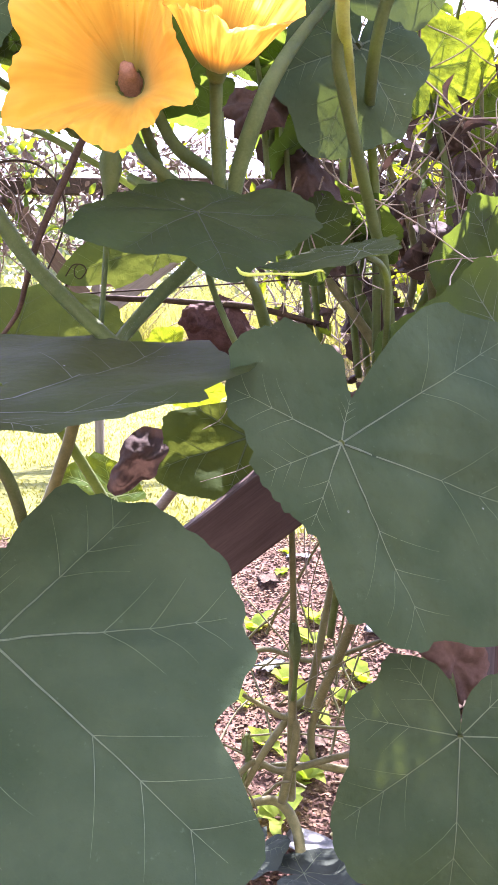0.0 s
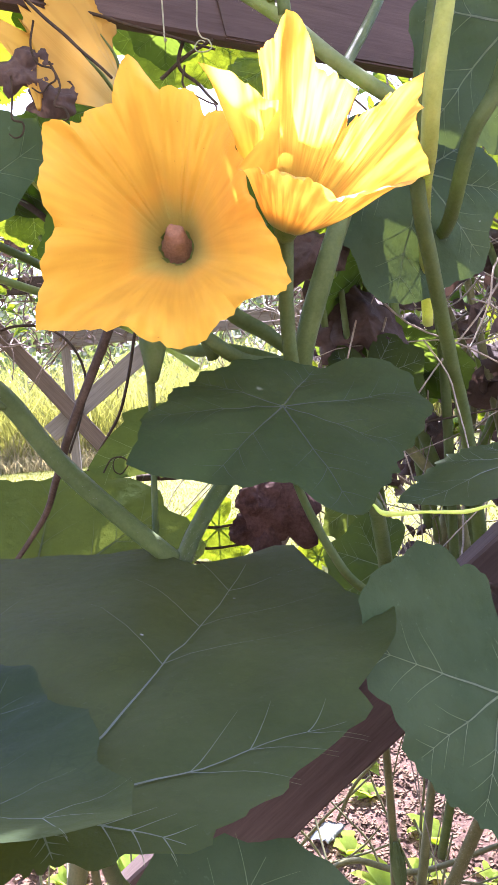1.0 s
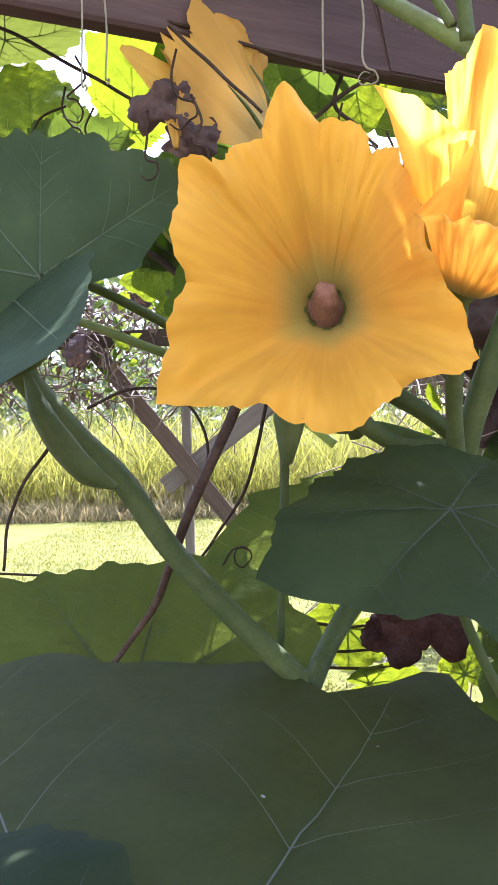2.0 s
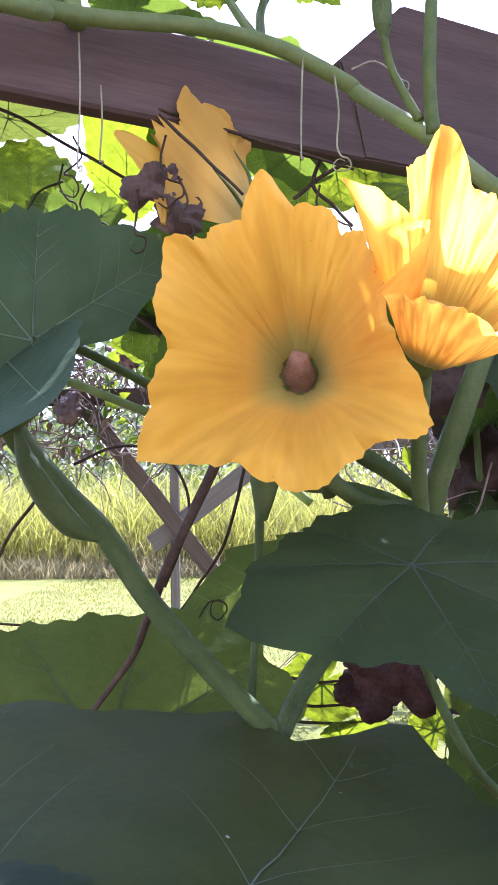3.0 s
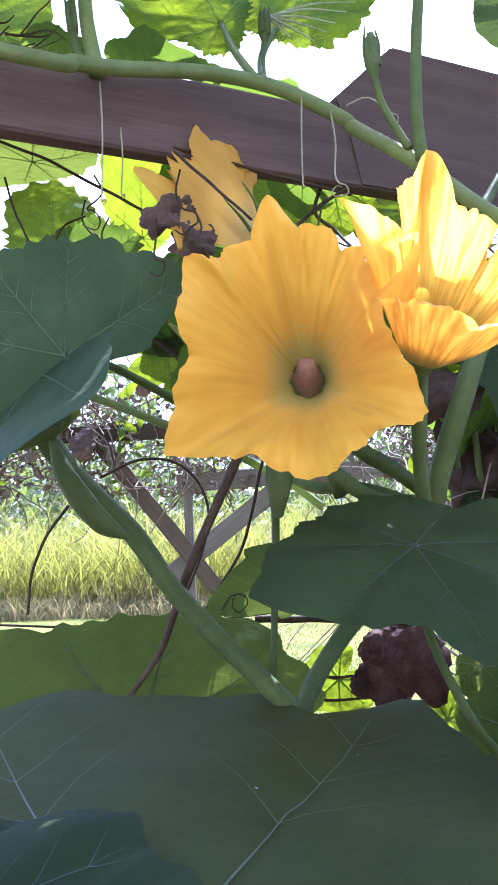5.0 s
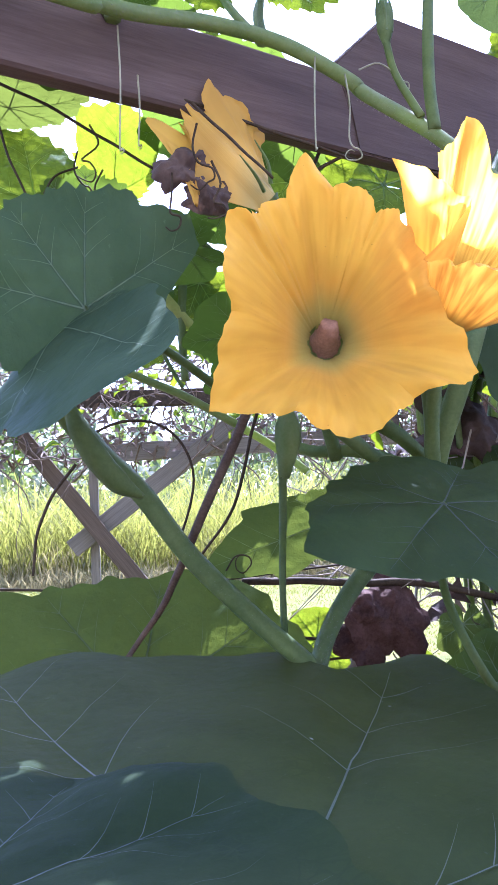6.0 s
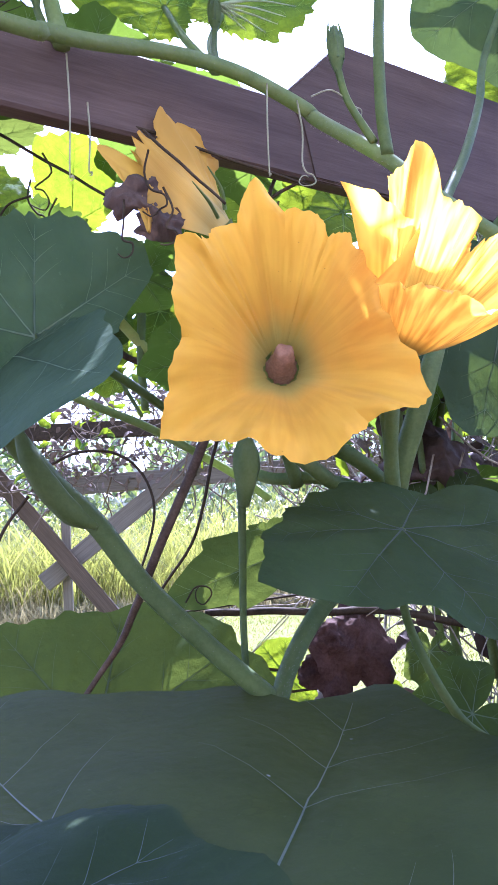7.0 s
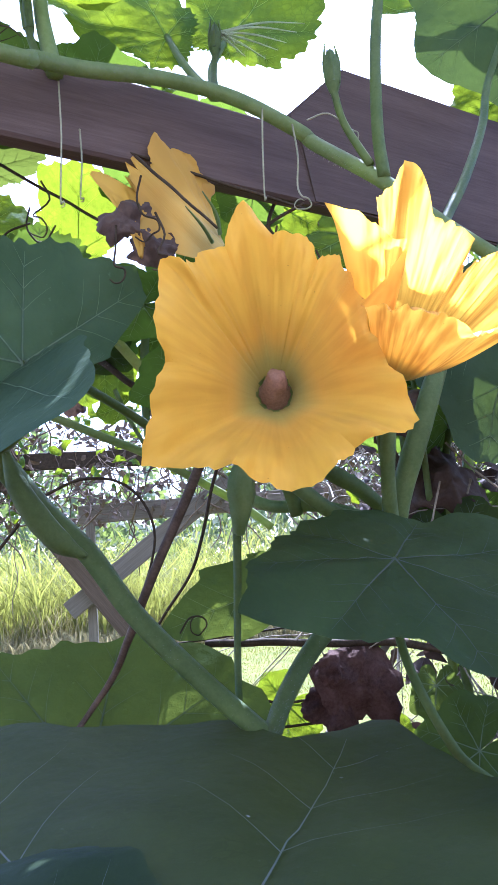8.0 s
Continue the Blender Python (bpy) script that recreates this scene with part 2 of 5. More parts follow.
def mat_ground():
    m, nt, b, out = nodes_of("ground")
    tc = nt.nodes.new("ShaderNodeTexCoord")
    sp = nt.nodes.new("ShaderNodeSeparateXYZ")
    nt.links.new(tc.outputs["Object"], sp.inputs[0])
    edge = nt.nodes.new("ShaderNodeMath")
    edge.operation = "MULTIPLY_ADD"
    nt.links.new(noise_tex(nt, 2.2, 5), edge.inputs[0])
    edge.inputs[1].default_value = 0.7
    nt.links.new(sp.outputs[1], edge.inputs[2])
    zone = ramp(nt, edge.outputs[0], [(0.0, (0, 0, 0)), (1.0, (1, 1, 1))])
    mr = nt.nodes.new("ShaderNodeMapRange")
    mr.inputs[1].default_value, mr.inputs[2].default_value = 2.72, 2.86
    nt.links.new(edge.outputs[0], mr.inputs[0])
    chips = mixed(nt, 0.5, noise_tex(nt, 34, 6, 0.75), noise_tex(nt, 110, 4, 0.7))
    mulch = ramp(nt, chips, [(0.34, (0.025, 0.014, 0.011)), (0.5, (0.09, 0.055, 0.038)), (0.66, (0.18, 0.12, 0.085))])
    turf = mixed(nt, 0.5, noise_tex(nt, 70, 5, 0.7), noise_tex(nt, 3, 4))
    lawn = ramp(nt, turf, [(0.34, (0.040, 0.050, 0.008)), (0.5, (0.088, 0.096, 0.015)), (0.66, (0.135, 0.132, 0.027))])
    nt.links.new(mixed(nt, mr.outputs[0], mulch, lawn), b.inputs["Base Color"])
    b.inputs["Roughness"].default_value = 0.9
    b.inputs["Specular IOR Level"].default_value = 0.1
    bumped(nt, b, mixed(nt, 0.5, chips, turf), 0.9, 0.02)
    return m


M_GROUND = mat_ground()
M_WALL = mat_plain("pale_bounce_wall", (0.44, 0.42, 0.38), (0.55, 0.53, 0.49), 3, 0.9, 0.3, 0.004)


# ---- builders ----
def part(name, bm, material, parent=None, label="", smooth=True):
    """Links a bmesh as one mesh object under a thing or a part."""
    me = bpy.data.meshes.new(name)
    bm.to_mesh(me)
    bm.free()
    me.materials.append(material)
    if smooth:
        for p in me.polygons:
            p.use_smooth = True
    ob = new(name, me)
    if parent:
        ob.parent = parent
    if label:
        ob["label"] = label
    return ob


def thing(name, label, category, group="", at=None):
    ob = tagged(new(name), label, category, group)
    return ob


def spline(pts, n):
    """A smooth line through the points, n pieces for each stretch."""
    p = [Vector(q) for q in pts]
    p = [p[0] * 2 - p[1]] + p + [p[-1] * 2 - p[-2]]
    out = []
    for i in range(1, len(p) - 2):
        for k in range(n):
            t = k / n
            out.append(0.5 * (2 * p[i] + (p[i + 1] - p[i - 1]) * t + (2 * p[i - 1] - 5 * p[i] + 4 * p[i + 1] - p[i + 2]) * t * t
                              + (3 * p[i] - p[i - 1] - 3 * p[i + 1] + p[i + 2]) * t ** 3))
    out.append(p[-2])
    return out


def add_tube(bm, line, radii, sides=8, ridge=0.0, caps=True):
    """A tube along a line; the radii run evenly from its start to its end."""
    rings, side = [], None
    n = len(line)
    for i, c in enumerate(line):
        way = (line[min(i + 1, n - 1)] - line[max(i - 1, 0)]).normalized()
        if side is None:
            side = way.orthogonal().normalized()
        side = (side - way * side.dot(way)).normalized()
        up = way.cross(side)
        f = i / max(1, n - 1) * (len(radii) - 1)
        k = min(int(f), len(radii) - 2) if len(radii) > 1 else 0
        r = radii[0] if len(radii) == 1 else radii[k] + (radii[k + 1] - radii[k]) * (f - k)
        ring = []
        for s in range(sides):
            a = 2 * math.pi * s / sides
            rr = r * (1 + (ridge if s % 2 else -ridge))
            ring.append(bm.verts.new(c + (side * math.cos(a) + up * math.sin(a)) * rr))
        rings.append(ring)
    for a, b in zip(rings, rings[1:]):
        for s in range(sides):
            bm.faces.new((a[s], a[(s + 1) % sides], b[(s + 1) % sides], b[s]))
    for ring in (rings[0], rings[-1]) if caps else (rings[0],):
        bm.faces.new(ring)


def tube(name, pts, radii, material, parent=None, label="", sides=10, n=8, ridge=0.0, wob=0.0, seed=0):
    bm = bmesh.new()
    line = spline(pts, n)
    if wob:
        line = [p + Vector(noise.noise_vector(p * 30 + Vector((seed, 0, 0)))) * wob for p in line]
    add_tube(bm, line, radii, sides, ridge)
    return part(name, bm, material, parent, label)


def fuzz(name, pts, radius, parent, seed, density=2600, length=0.0035):
    """Short stiff hairs along a stem, one joined part."""
    rnd = random.Random(seed)
    line = spline(pts, 10)
    bm = bmesh.new()
    for a, b in zip(line, line[1:]):
        way = b - a
        for _ in range(max(1, int(way.length * density))):
            o = a + way * rnd.random()
            d = Vector((rnd.gauss(0, 1), rnd.gauss(0, 1), rnd.gauss(0, 1)))
            d = (d - way.normalized() * d.dot(way.normalized())).normalized()
            s = way.normalized().cross(d) * 0.00022
            q = o + d * radius * 0.92
            e = o + d * (radius + length * rnd.uniform(0.4, 1)) + way.normalized() * rnd.uniform(-0.001, 0.001)
            bm.faces.new([bm.verts.new(v) for v in (q - s, q + s, e)])
    ob = part(name, bm, M_HAIR, parent)
    ob["kind"] = "stuff"
    return ob


VEINS = (0.0, 0.87, -0.87, 1.65, -1.65, 2.4, -2.4)


def leaf_shape(theta, rnd_phase, sinus=0.16, gape=0.42):
    """Outline of a squash leaf: distance from the stalk for each way, 1 at the tip."""
    a = abs(theta)
    base = 1.0 - 0.16 * (a / 1.7) ** 1.3 if a < 1.7 else 0.84 - 0.16 * (a - 1.7) / 1.44
    lobe = 0.10 * (math.cos(theta * 2 * math.pi / 0.87 * 0.5) ** 2 - 0.5) * (1.0 if a < 2.2 else 0.4)
    gap = sinus + (1 - sinus) * min(1, ((math.pi - a) / gape)) ** 0.6
    wave = 0.03 * math.sin(theta * 3 + rnd_phase) + 0.018 * math.sin(theta * 11 + rnd_phase * 2)
    return (base + lobe + wave) * gap


def leaf(att, tip, aux, material=None, label="", seed=0, cup=0.12, wave=0.05, droop=0.10, teeth=0.013, petiole=None, thick=0.006,
         ratio=None, name="squash_leaf", category="leaf", group="squash leaves", vein_mat=None, sinus=0.16, tears=(), gape=0.42, reach=None):
    """A leaf: stalk point, tip, and a point near the side lobe that gives its plane. cup lifts the rim, droop bends the tip down."""
    material = material or M_LEAF
    rnd = random.Random(seed * 7 + 3)
    att, tip, aux = Vector(att), Vector(tip), Vector(aux)
    size = (tip - att).length
    ex = (tip - att) / size
    ez = ex.cross(aux - att).normalized()
    if ez.z < 0:
        ez = -ez
    ey = ez.cross(ex)
    if reach:
        ratio = 1.0
    if ratio is None:
        d = aux - att
        th = math.atan2(d.dot(ey), d.dot(ex))
        ratio = d.length / (size * leaf_shape(th, 0))
        ratio = max(0.6, min(1.4, ratio))
    phase = rnd.uniform(0, 6)
    off = Vector((rnd.uniform(0, 50), rnd.uniform(0, 50), 0))

    def outline(th):
        if not reach:
            return leaf_shape(th, phase, sinus, gape)
        f = (th / (2 * math.pi) + 0.5) * len(reach)
        k = int(f)
        s = (f - k) ** 2 * (3 - 2 * (f - k))
        r = reach[k % len(reach)] * (1 - s) + reach[(k + 1) % len(reach)] * s
        return r * (1 + 0.02 * math.sin(th * 13 + phase) + 0.012 * math.sin(th * 29 + 2 * phase))

    def height(x, y):
        r2 = x * x + y * y
        th = math.atan2(y, x)
        v = min(abs(th - q) for q in VEINS)
        crease = -0.022 * math.exp(-(v / 0.12) ** 2) * min(1, r2 * 4)
        n = noise.noise(Vector((x * 2.2, y * 2.2, 0)) + off) * wave * 2 * min(1, r2 * 2 + 0.15)
        n += noise.noise(Vector((x * 9, y * 9, 3)) + off) * 0.012
        return cup * r2 - droop * max(0, x) ** 2 * 1.6 + crease + n

    def at(x, y, lift=0.0):
        return att + (ex * x + ey * y + ez * (height(x, y) + lift)) * size

    root = thing(name, label, category, group)
    spokes, rings = 132, 13
    bm = bmesh.new()
    rows = []
    for j in range(1, rings + 1):
        f = (j / rings) ** 0.85
        ring = []
        for i in range(spokes):
            th = -math.pi + 2 * math.pi * (i + 0.5) / spokes
            r = outline(th)
            if j == rings:
                r += teeth * (abs((i * 0.5) % 2 - 1) - 0.3) + teeth * rnd.uniform(-0.6, 0.6)
            for t0, tw, td in tears:
                r -= td * math.exp(-((th - t0) / tw) ** 2)
            k = ratio + (1 - ratio) * max(0, math.cos(th)) ** 2
            ring.append(bm.verts.new(at(r * f * math.cos(th) * (1 if th * th < 2.4 else k), r * f * math.sin(th) * k)))
        rows.append(ring)
    mid = bm.verts.new(at(0, 0))
    for i in range(spokes - 1):
        bm.faces.new((mid, rows[0][i], rows[0][i + 1]))
        for a, b in zip(rows, rows[1:]):
            bm.faces.new((a[i], b[i], b[i + 1], a[i + 1]))
    if reach:
        bm.faces.new((mid, rows[0][-1], rows[0][0]))
        for a, b in zip(rows, rows[1:]):
            bm.faces.new((a[-1], b[-1], b[0], a[0]))
    blade = part("blade", bm, material, root)
    for q in VEINS:
        bm = bmesh.new()
        run = outline(q) * 0.93 * (ratio + (1 - ratio) * max(0, math.cos(q)) ** 2)
        w = thick / size * 0.21
        limbs = [(0.0, 0.0, q, run, w, 14)]
        for k in range(1, 4):
            s = run * (0.26 + 0.2 * k)
            for side in (-1, 1):
                limbs.append((s * math.cos(q), s * math.sin(q), q + side * rnd.uniform(0.6, 0.8), run * (0.42 - 0.07 * k), w * 0.34, 6))
        for x0, y0, an, ln, wd, n in limbs:
            for lift in (0.0035, -0.0035):
                prev = None
                for k in range(n + 1):
                    s = ln * k / n
                    bend = an + 0.10 * (k / n) * (1 if an > q else -1 if an < q else 0)
                    x, y = x0 + s * math.cos(bend), y0 + s * math.sin(bend)
                    ww = wd * (1 - 0.85 * k / n)
                    nx, ny = -math.sin(bend) * ww, math.cos(bend) * ww
                    pair = (bm.verts.new(at(x + nx, y + ny, lift)), bm.verts.new(at(x - nx, y - ny, lift)))
                    if prev:
                        bm.faces.new((prev[0], prev[1], pair[1], pair[0]))
                    prev = pair
        # Sunlit leaf copies take the brighter veins and stalks.
        part("vein", bm, vein_mat or (M_VEIN_LIT if material is M_LEAF_LIT else M_VEIN), blade)
    if petiole:
        tube("petiole", [att] + list(petiole), [thick * 0.85, thick * 1.1, thick * 1.25], M_STEM_PALE if material is M_LEAF_LIT else M_STEM, root, ridge=0.06)
    return root


def flower(base, axis, tips, material, label, seed=0, notch=0.86, flare=1.5, stamen=True, ruffle=0.004, stalk=None, name="squash_flower", throat=0.012, sepals=True, blunt=0.95, sweep=1.7, crumple=1.0, rib=0.0035):
    """A trumpet blossom: its base, the way it opens, and the tips of its fused petals in the world."""
    rnd = random.Random(seed)
    base, az = Vector(base), Vector(axis).normalized()
    ax = az.orthogonal().normalized()
    ay = az.cross(ax)
    cyl = []
    for t in tips:
        d = Vector(t) - base
        cyl.append((math.atan2(d.dot(ay), d.dot(ax)), math.hypot(d.dot(ax), d.dot(ay)), d.dot(az)))
    cyl.sort()
    n = len(cyl)
    root = thing(name, label, "flower", "squash flowers")
    per, rows = 22, 20
    off = rnd.uniform(0, 40)

    def rim(i, s):
        """s from -1 to 1 across petal i, 0 at its tip."""
        a0, r0, z0 = cyl[i]
        a1, r1, z1 = cyl[(i + (1 if s > 0 else -1)) % n]
        k = abs(s) / 2
        x, y = (r0 * f(a0) * (1 - k) + r1 * f(a1) * k for f in (math.cos, math.sin))
        dip = 1 - (1 - notch) * abs(s) ** blunt
        return math.atan2(y, x), math.hypot(x, y) * dip, z0 + (z1 - z0) * k

    for i in range(n):
        bm = bmesh.new()
        uvl = bm.loops.layers.uv.new("UVMap")
        grid = []
        for j in range(rows + 1):
            u = j / rows
            row = []
            for k in range(per + 1):
                s = -1 + 2 * k / per
                a, r, z = rim(i, s)
                rr = throat + (r - throat) * u ** flare
                zz = z * (1 - (1 - u) ** sweep)
                crease = rib * math.exp(-(s / 0.12) ** 2) * math.sin(math.pi * min(1, u)) - 0.004 * math.exp(-((1 - abs(s)) / 0.12) ** 2) * u
                zz += crease
                p = base + (ax * math.cos(a) + ay * math.sin(a)) * rr + az * zz
                q = Vector((math.cos(a) * 3 + off, math.sin(a) * 3, u * 1.5))
                p += az * (noise.noise(q * 1.3) * 0.016 + noise.noise(q * 4.1) * 0.005) * crumple * u * u + az * math.sin(a * 9 + seed + 4 * noise.noise(q)) * ruffle * u ** 4
                if j == rows:
                    p += (ax * math.cos(a) + ay * math.sin(a)) * (noise.noise(Vector((a * 11, off, 0))) * 0.004 + noise.noise(Vector((a * 46, off, 3))) * 0.0022)
                row.append((bm.verts.new(p), u, a / 6.2832 + 0.5))
            grid.append(row)
        for j in range(rows):
            for k in range(per):
                quad = (grid[j][k], grid[j][k + 1], grid[j + 1][k + 1], grid[j + 1][k])
                f = bm.faces.new([q[0] for q in quad])
                for lp, q in zip(f.loops, quad):
                    lp[uvl].uv = (q[1], q[2])
        part("petal", bm, material, root)
    if stamen:
        bm = bmesh.new()
        add_tube(bm, spline([base - az * 0.002, base + az * 0.009 + Vector((0, 0, 0.001)), base + az * 0.019 + Vector((0, 0, 0.004)), base + az * 0.030 + Vector((0, 0, 0.009))], 6), [throat * q for q in (0.95, 0.80, 0.70, 0.66, 0.60, 0.38)], 26, 0.03)
        for v in bm.verts:
            v.co += Vector(noise.noise_vector(v.co * 300)) * 0.0014 + Vector(noise.noise_vector(v.co * 90)) * 0.0018
        part("stamen", bm, M_STAMEN, root, "peach coloured pollen column")
    bm = bmesh.new()
    add_tube(bm, spline([base - az * 0.028, base - az * 0.014, base - az * 0.003, base + az * 0.003], 4), [0.007, 0.011, throat - 0.001, throat + 0.002], 16, 0.04, caps=False)
    part("calyx", bm, M_STEM, root, "ribbed green calyx")
    if sepals:
        for i in range(5):
            a = 2 * math.pi * i / 5 + seed
            d = ax * math.cos(a) + ay * math.sin(a)
            tube("sepal", [base + d * (throat + 0.003) + az * 0.012, base + d * (throat + 0.014) + az * 0.028, base + d * (throat + 0.019) + az * 0.050], [0.002, 0.0016, 0.0005], M_STEM, root, sides=6)
    if stalk:
        tube("stalk", [base - az * 0.022] + list(stalk), [0.007, 0.006, 0.007], M_STEM, root, ridge=0.06)
    return root


def board(name, a, b, height, depth, material, parent=None, label="", up=(0, 0, 1), worn=0.003, seed=0):
    """A plank from a to b (middle of its front face), with softened, slightly uneven edges."""
    a, b = Vector(a), Vector(b)
    ex = (b - a).normalized()
    up = Vector(up)
    ez = (up - ex * up.dot(ex)).normalized()
    ey = ez.cross(ex)
    bm = bmesh.new()
    n = max(2, int((b - a).length / 0.05))
    c = worn
    prof = [(-height / 2, c), (-height / 2 + c, 0), (height / 2 - c, 0), (height / 2, c), (height / 2, depth - c), (height / 2 - c, depth), (-height / 2 + c, depth), (-height / 2, depth - c)]
    rings = []
    for i in range(n + 1):
        f = i / n
        o = a + (b - a) * f
        ring = []
        for h, d in prof:
            w = noise.noise(Vector((f * (b - a).length * 9, h * 40, d * 40 + seed))) * worn * 0.8
            ring.append(bm.verts.new(((b - a).length * f, d + w, h + w)))
        rings.append(ring)
    for p, q in zip(rings, rings[1:]):
        for k in range(8):
            bm.faces.new((p[k], p[(k + 1) % 8], q[(k + 1) % 8], q[k]))
    bm.faces.new(rings[0][::-1])
    bm.faces.new(rings[-1])
    bmesh.ops.recalc_face_normals(bm, faces=bm.faces)
    ob = part(name, bm, material, parent, label, smooth=False)
    ob.matrix_world = Matrix.Translation(a) @ Matrix((ex, ey, ez)).transposed().to_4x4()
    return ob


def gabled_board(parent):
    """The wide board that laps over the rail: its end is cut to a slant above and below."""
    o = Vector((-0.0265, 1.1130, 0))
    ez, ex = Vector((0, 0, 1)), RAIL_WAY
    ey = ez.cross(ex)
    outline = ((-0.066, 1.182), (-0.052, 1.150), (-0.040, 1.0925), (1.90, 1.0925), (1.90, 1.2560), (0.010, 1.2545))
    bm = bmesh.new()
    front = [bm.verts.new((x, 0, z)) for x, z in outline]
    back = [bm.verts.new((x, 0.024, z)) for x, z in outline]
    bm.faces.new(front)
    bm.faces.new(back[::-1])
    for k in range(len(outline)):
        q = (k + 1) % len(outline)
        bm.faces.new((front[k], back[k], back[q], front[q]))
    bmesh.ops.recalc_face_normals(bm, faces=bm.faces)
    bmesh.ops.bevel(bm, geom=bm.edges[:], offset=0.0022, segments=2, affect="EDGES")
    ob = part("lap_board", bm, M_WOOD, parent, smooth=False)
    ob.matrix_world = Matrix.Translation(o) @ Matrix((ex, ey, ez)).transposed().to_4x4()
    return ob


def dead_leaf(at, size, face, label="crumpled dark brown dead squash leaf hanging on the vine", seed=0, material=None, crumple=1.0):
    """A shrivelled leaf: a folded, torn sheet."""
    rnd = random.Random(seed + 500)
    at, face = Vector(at), Vector(face).normalized()
    ex = face.orthogonal().normalized()
    ex = (Matrix.Rotation(rnd.uniform(0, 6.3), 3, face) @ ex)
    ey = face.cross(ex)
    root = thing("dead_leaf", label, "leaf", "dead leaves")
    bm = bmesh.new()
    rings, spokes = 10, 48
    off = Vector((rnd.uniform(0, 90), 0, 0))
    rows = []
    for j in range(rings + 1):
        f = j / rings
        ring = []
        for i in range(spokes):
            th = 2 * math.pi * i / spokes
            r = size * (0.75 + 0.38 * noise.noise(Vector((math.cos(th) * 1.6, math.sin(th) * 1.6, seed * 3.1)))) * (1 + 0.05 * rnd.uniform(-1, 1) * f)
            x, y = math.cos(th) * r * f, math.sin(th) * r * f
            q = Vector((x, y, 0)) / size + off
            h = noise.noise(q * 1.5) * 0.36 + noise.noise(q * 4) * 0.13 + noise.noise(q * 9) * 0.08 - 0.35 * f * f
            ring.append(bm.verts.new(at + ex * x * (1 - 0.25 * f) + ey * y + face * h * size * crumple))
        rows.append(ring)
    for a, b in zip(rows, rows[1:]):
        for i in range(spokes):
            bm.faces.new((a[i], a[(i + 1) % spokes], b[(i + 1) % spokes], b[i]))
    bmesh.ops.remove_doubles(bm, verts=rows[0], dist=1e-5)
    part("blade", bm, material or M_DEAD, root)
    return root


def curl(name, start, ways, radius, turns, material, label, thick=0.0007, seed=0):
    """A tendril: a thin line that ends in a coil."""
    start = Vector(start)
    pts = [start + Vector(w) for w in ways]
    end, rnd = pts[-1], random.Random(seed)
    way = (pts[-1] - pts[-2]).normalized() if len(pts) > 1 else Vector((1, 0, 0))
    for k in range(1, int(turns * 8) + 1):
        a = k / 8 * 2 * math.pi
        r = radius * (1 - 0.45 * k / (turns * 8)) * (1 + 0.35 * noise.noise(Vector((a * 0.7, seed * 3.3, start.x * 90))))
        pts.append(end + Vector((r * math.sin(a), k * 0.0009, -r * (1 - math.cos(a)))))
    ob = tube(name, pts, [thick * 1.2, thick, thick * 0.7], material, sides=6, n=4)
    return tagged(ob, label, "tendril", "tendrils")


def tangle(name, label, count, box, length, radius, material, seed, bend=0.5, way=(0, 0, 1), spread=0.8, category="vines"):
    """Many thin crossing stems in a box, joined."""
    rnd = random.Random(seed)
    bm = bmesh.new()
    for _ in range(count):
        p = Vector([rnd.uniform(*b) for b in box])
        d = (Vector(way) + Vector((rnd.gauss(0, spread), rnd.gauss(0, spread), rnd.gauss(0, spread)))).normalized()
        pts, n = [p.copy()], 5
        ln = length * rnd.uniform(0.4, 1.2)
        for _ in range(n):
            d = (d + Vector((rnd.gauss(0, bend), rnd.gauss(0, bend), rnd.gauss(0, bend))) * 0.6).normalized()
            p = p + d * ln / n
            pts.append(p.copy())
        r = radius * rnd.uniform(0.5, 1.4)
        add_tube(bm, spline(pts, 3), [r, r * 0.8, r * 0.5], 5)
    return tagged(part(name, bm, material), label, category, "", "stuff")


# ---- ground and distance ----
def bed(y):
    """Height of the ground: the bed lies lower than the lawn."""
    k = max(0.0, min(1.0, (2.5 - y) / 1.4))
    return -0.17 * k * k * (3 - 2 * k)


def build_ground():
    bm = bmesh.new()
    ys = [-3 + 0.08 * i for i in range(90)] + [4.3 + 0.5 * i for i in range(30)] + [20, 26, 35, 50, 80, 130, 220, 400, 900]
    xs = [-900, -300, -100, -40, -20, -10, -6] + [-4 + 0.16 * i for i in range(51)] + [6, 10, 20, 40, 100, 300, 900]
    grid = [[bm.verts.new((x, y, bed(y) + (0.02 * noise.noise(Vector((x * 1.7, y * 1.7, 0))) + 0.008 * noise.noise(Vector((x * 9, y * 9, 2)))) * (1 if y < 4.5 and abs(x) < 4.2 else 0)))
             for x in xs] for y in ys]
    for a, b in zip(grid, grid[1:]):
        for i in range(len(xs) - 1):
            bm.faces.new((a[i], a[i + 1], b[i + 1], b[i]))
    return tagged(part("ground", bm, M_GROUND), "pinkish brown bark mulch bed running into a sunlit lawn", "ground", "", "structure")


build_ground()


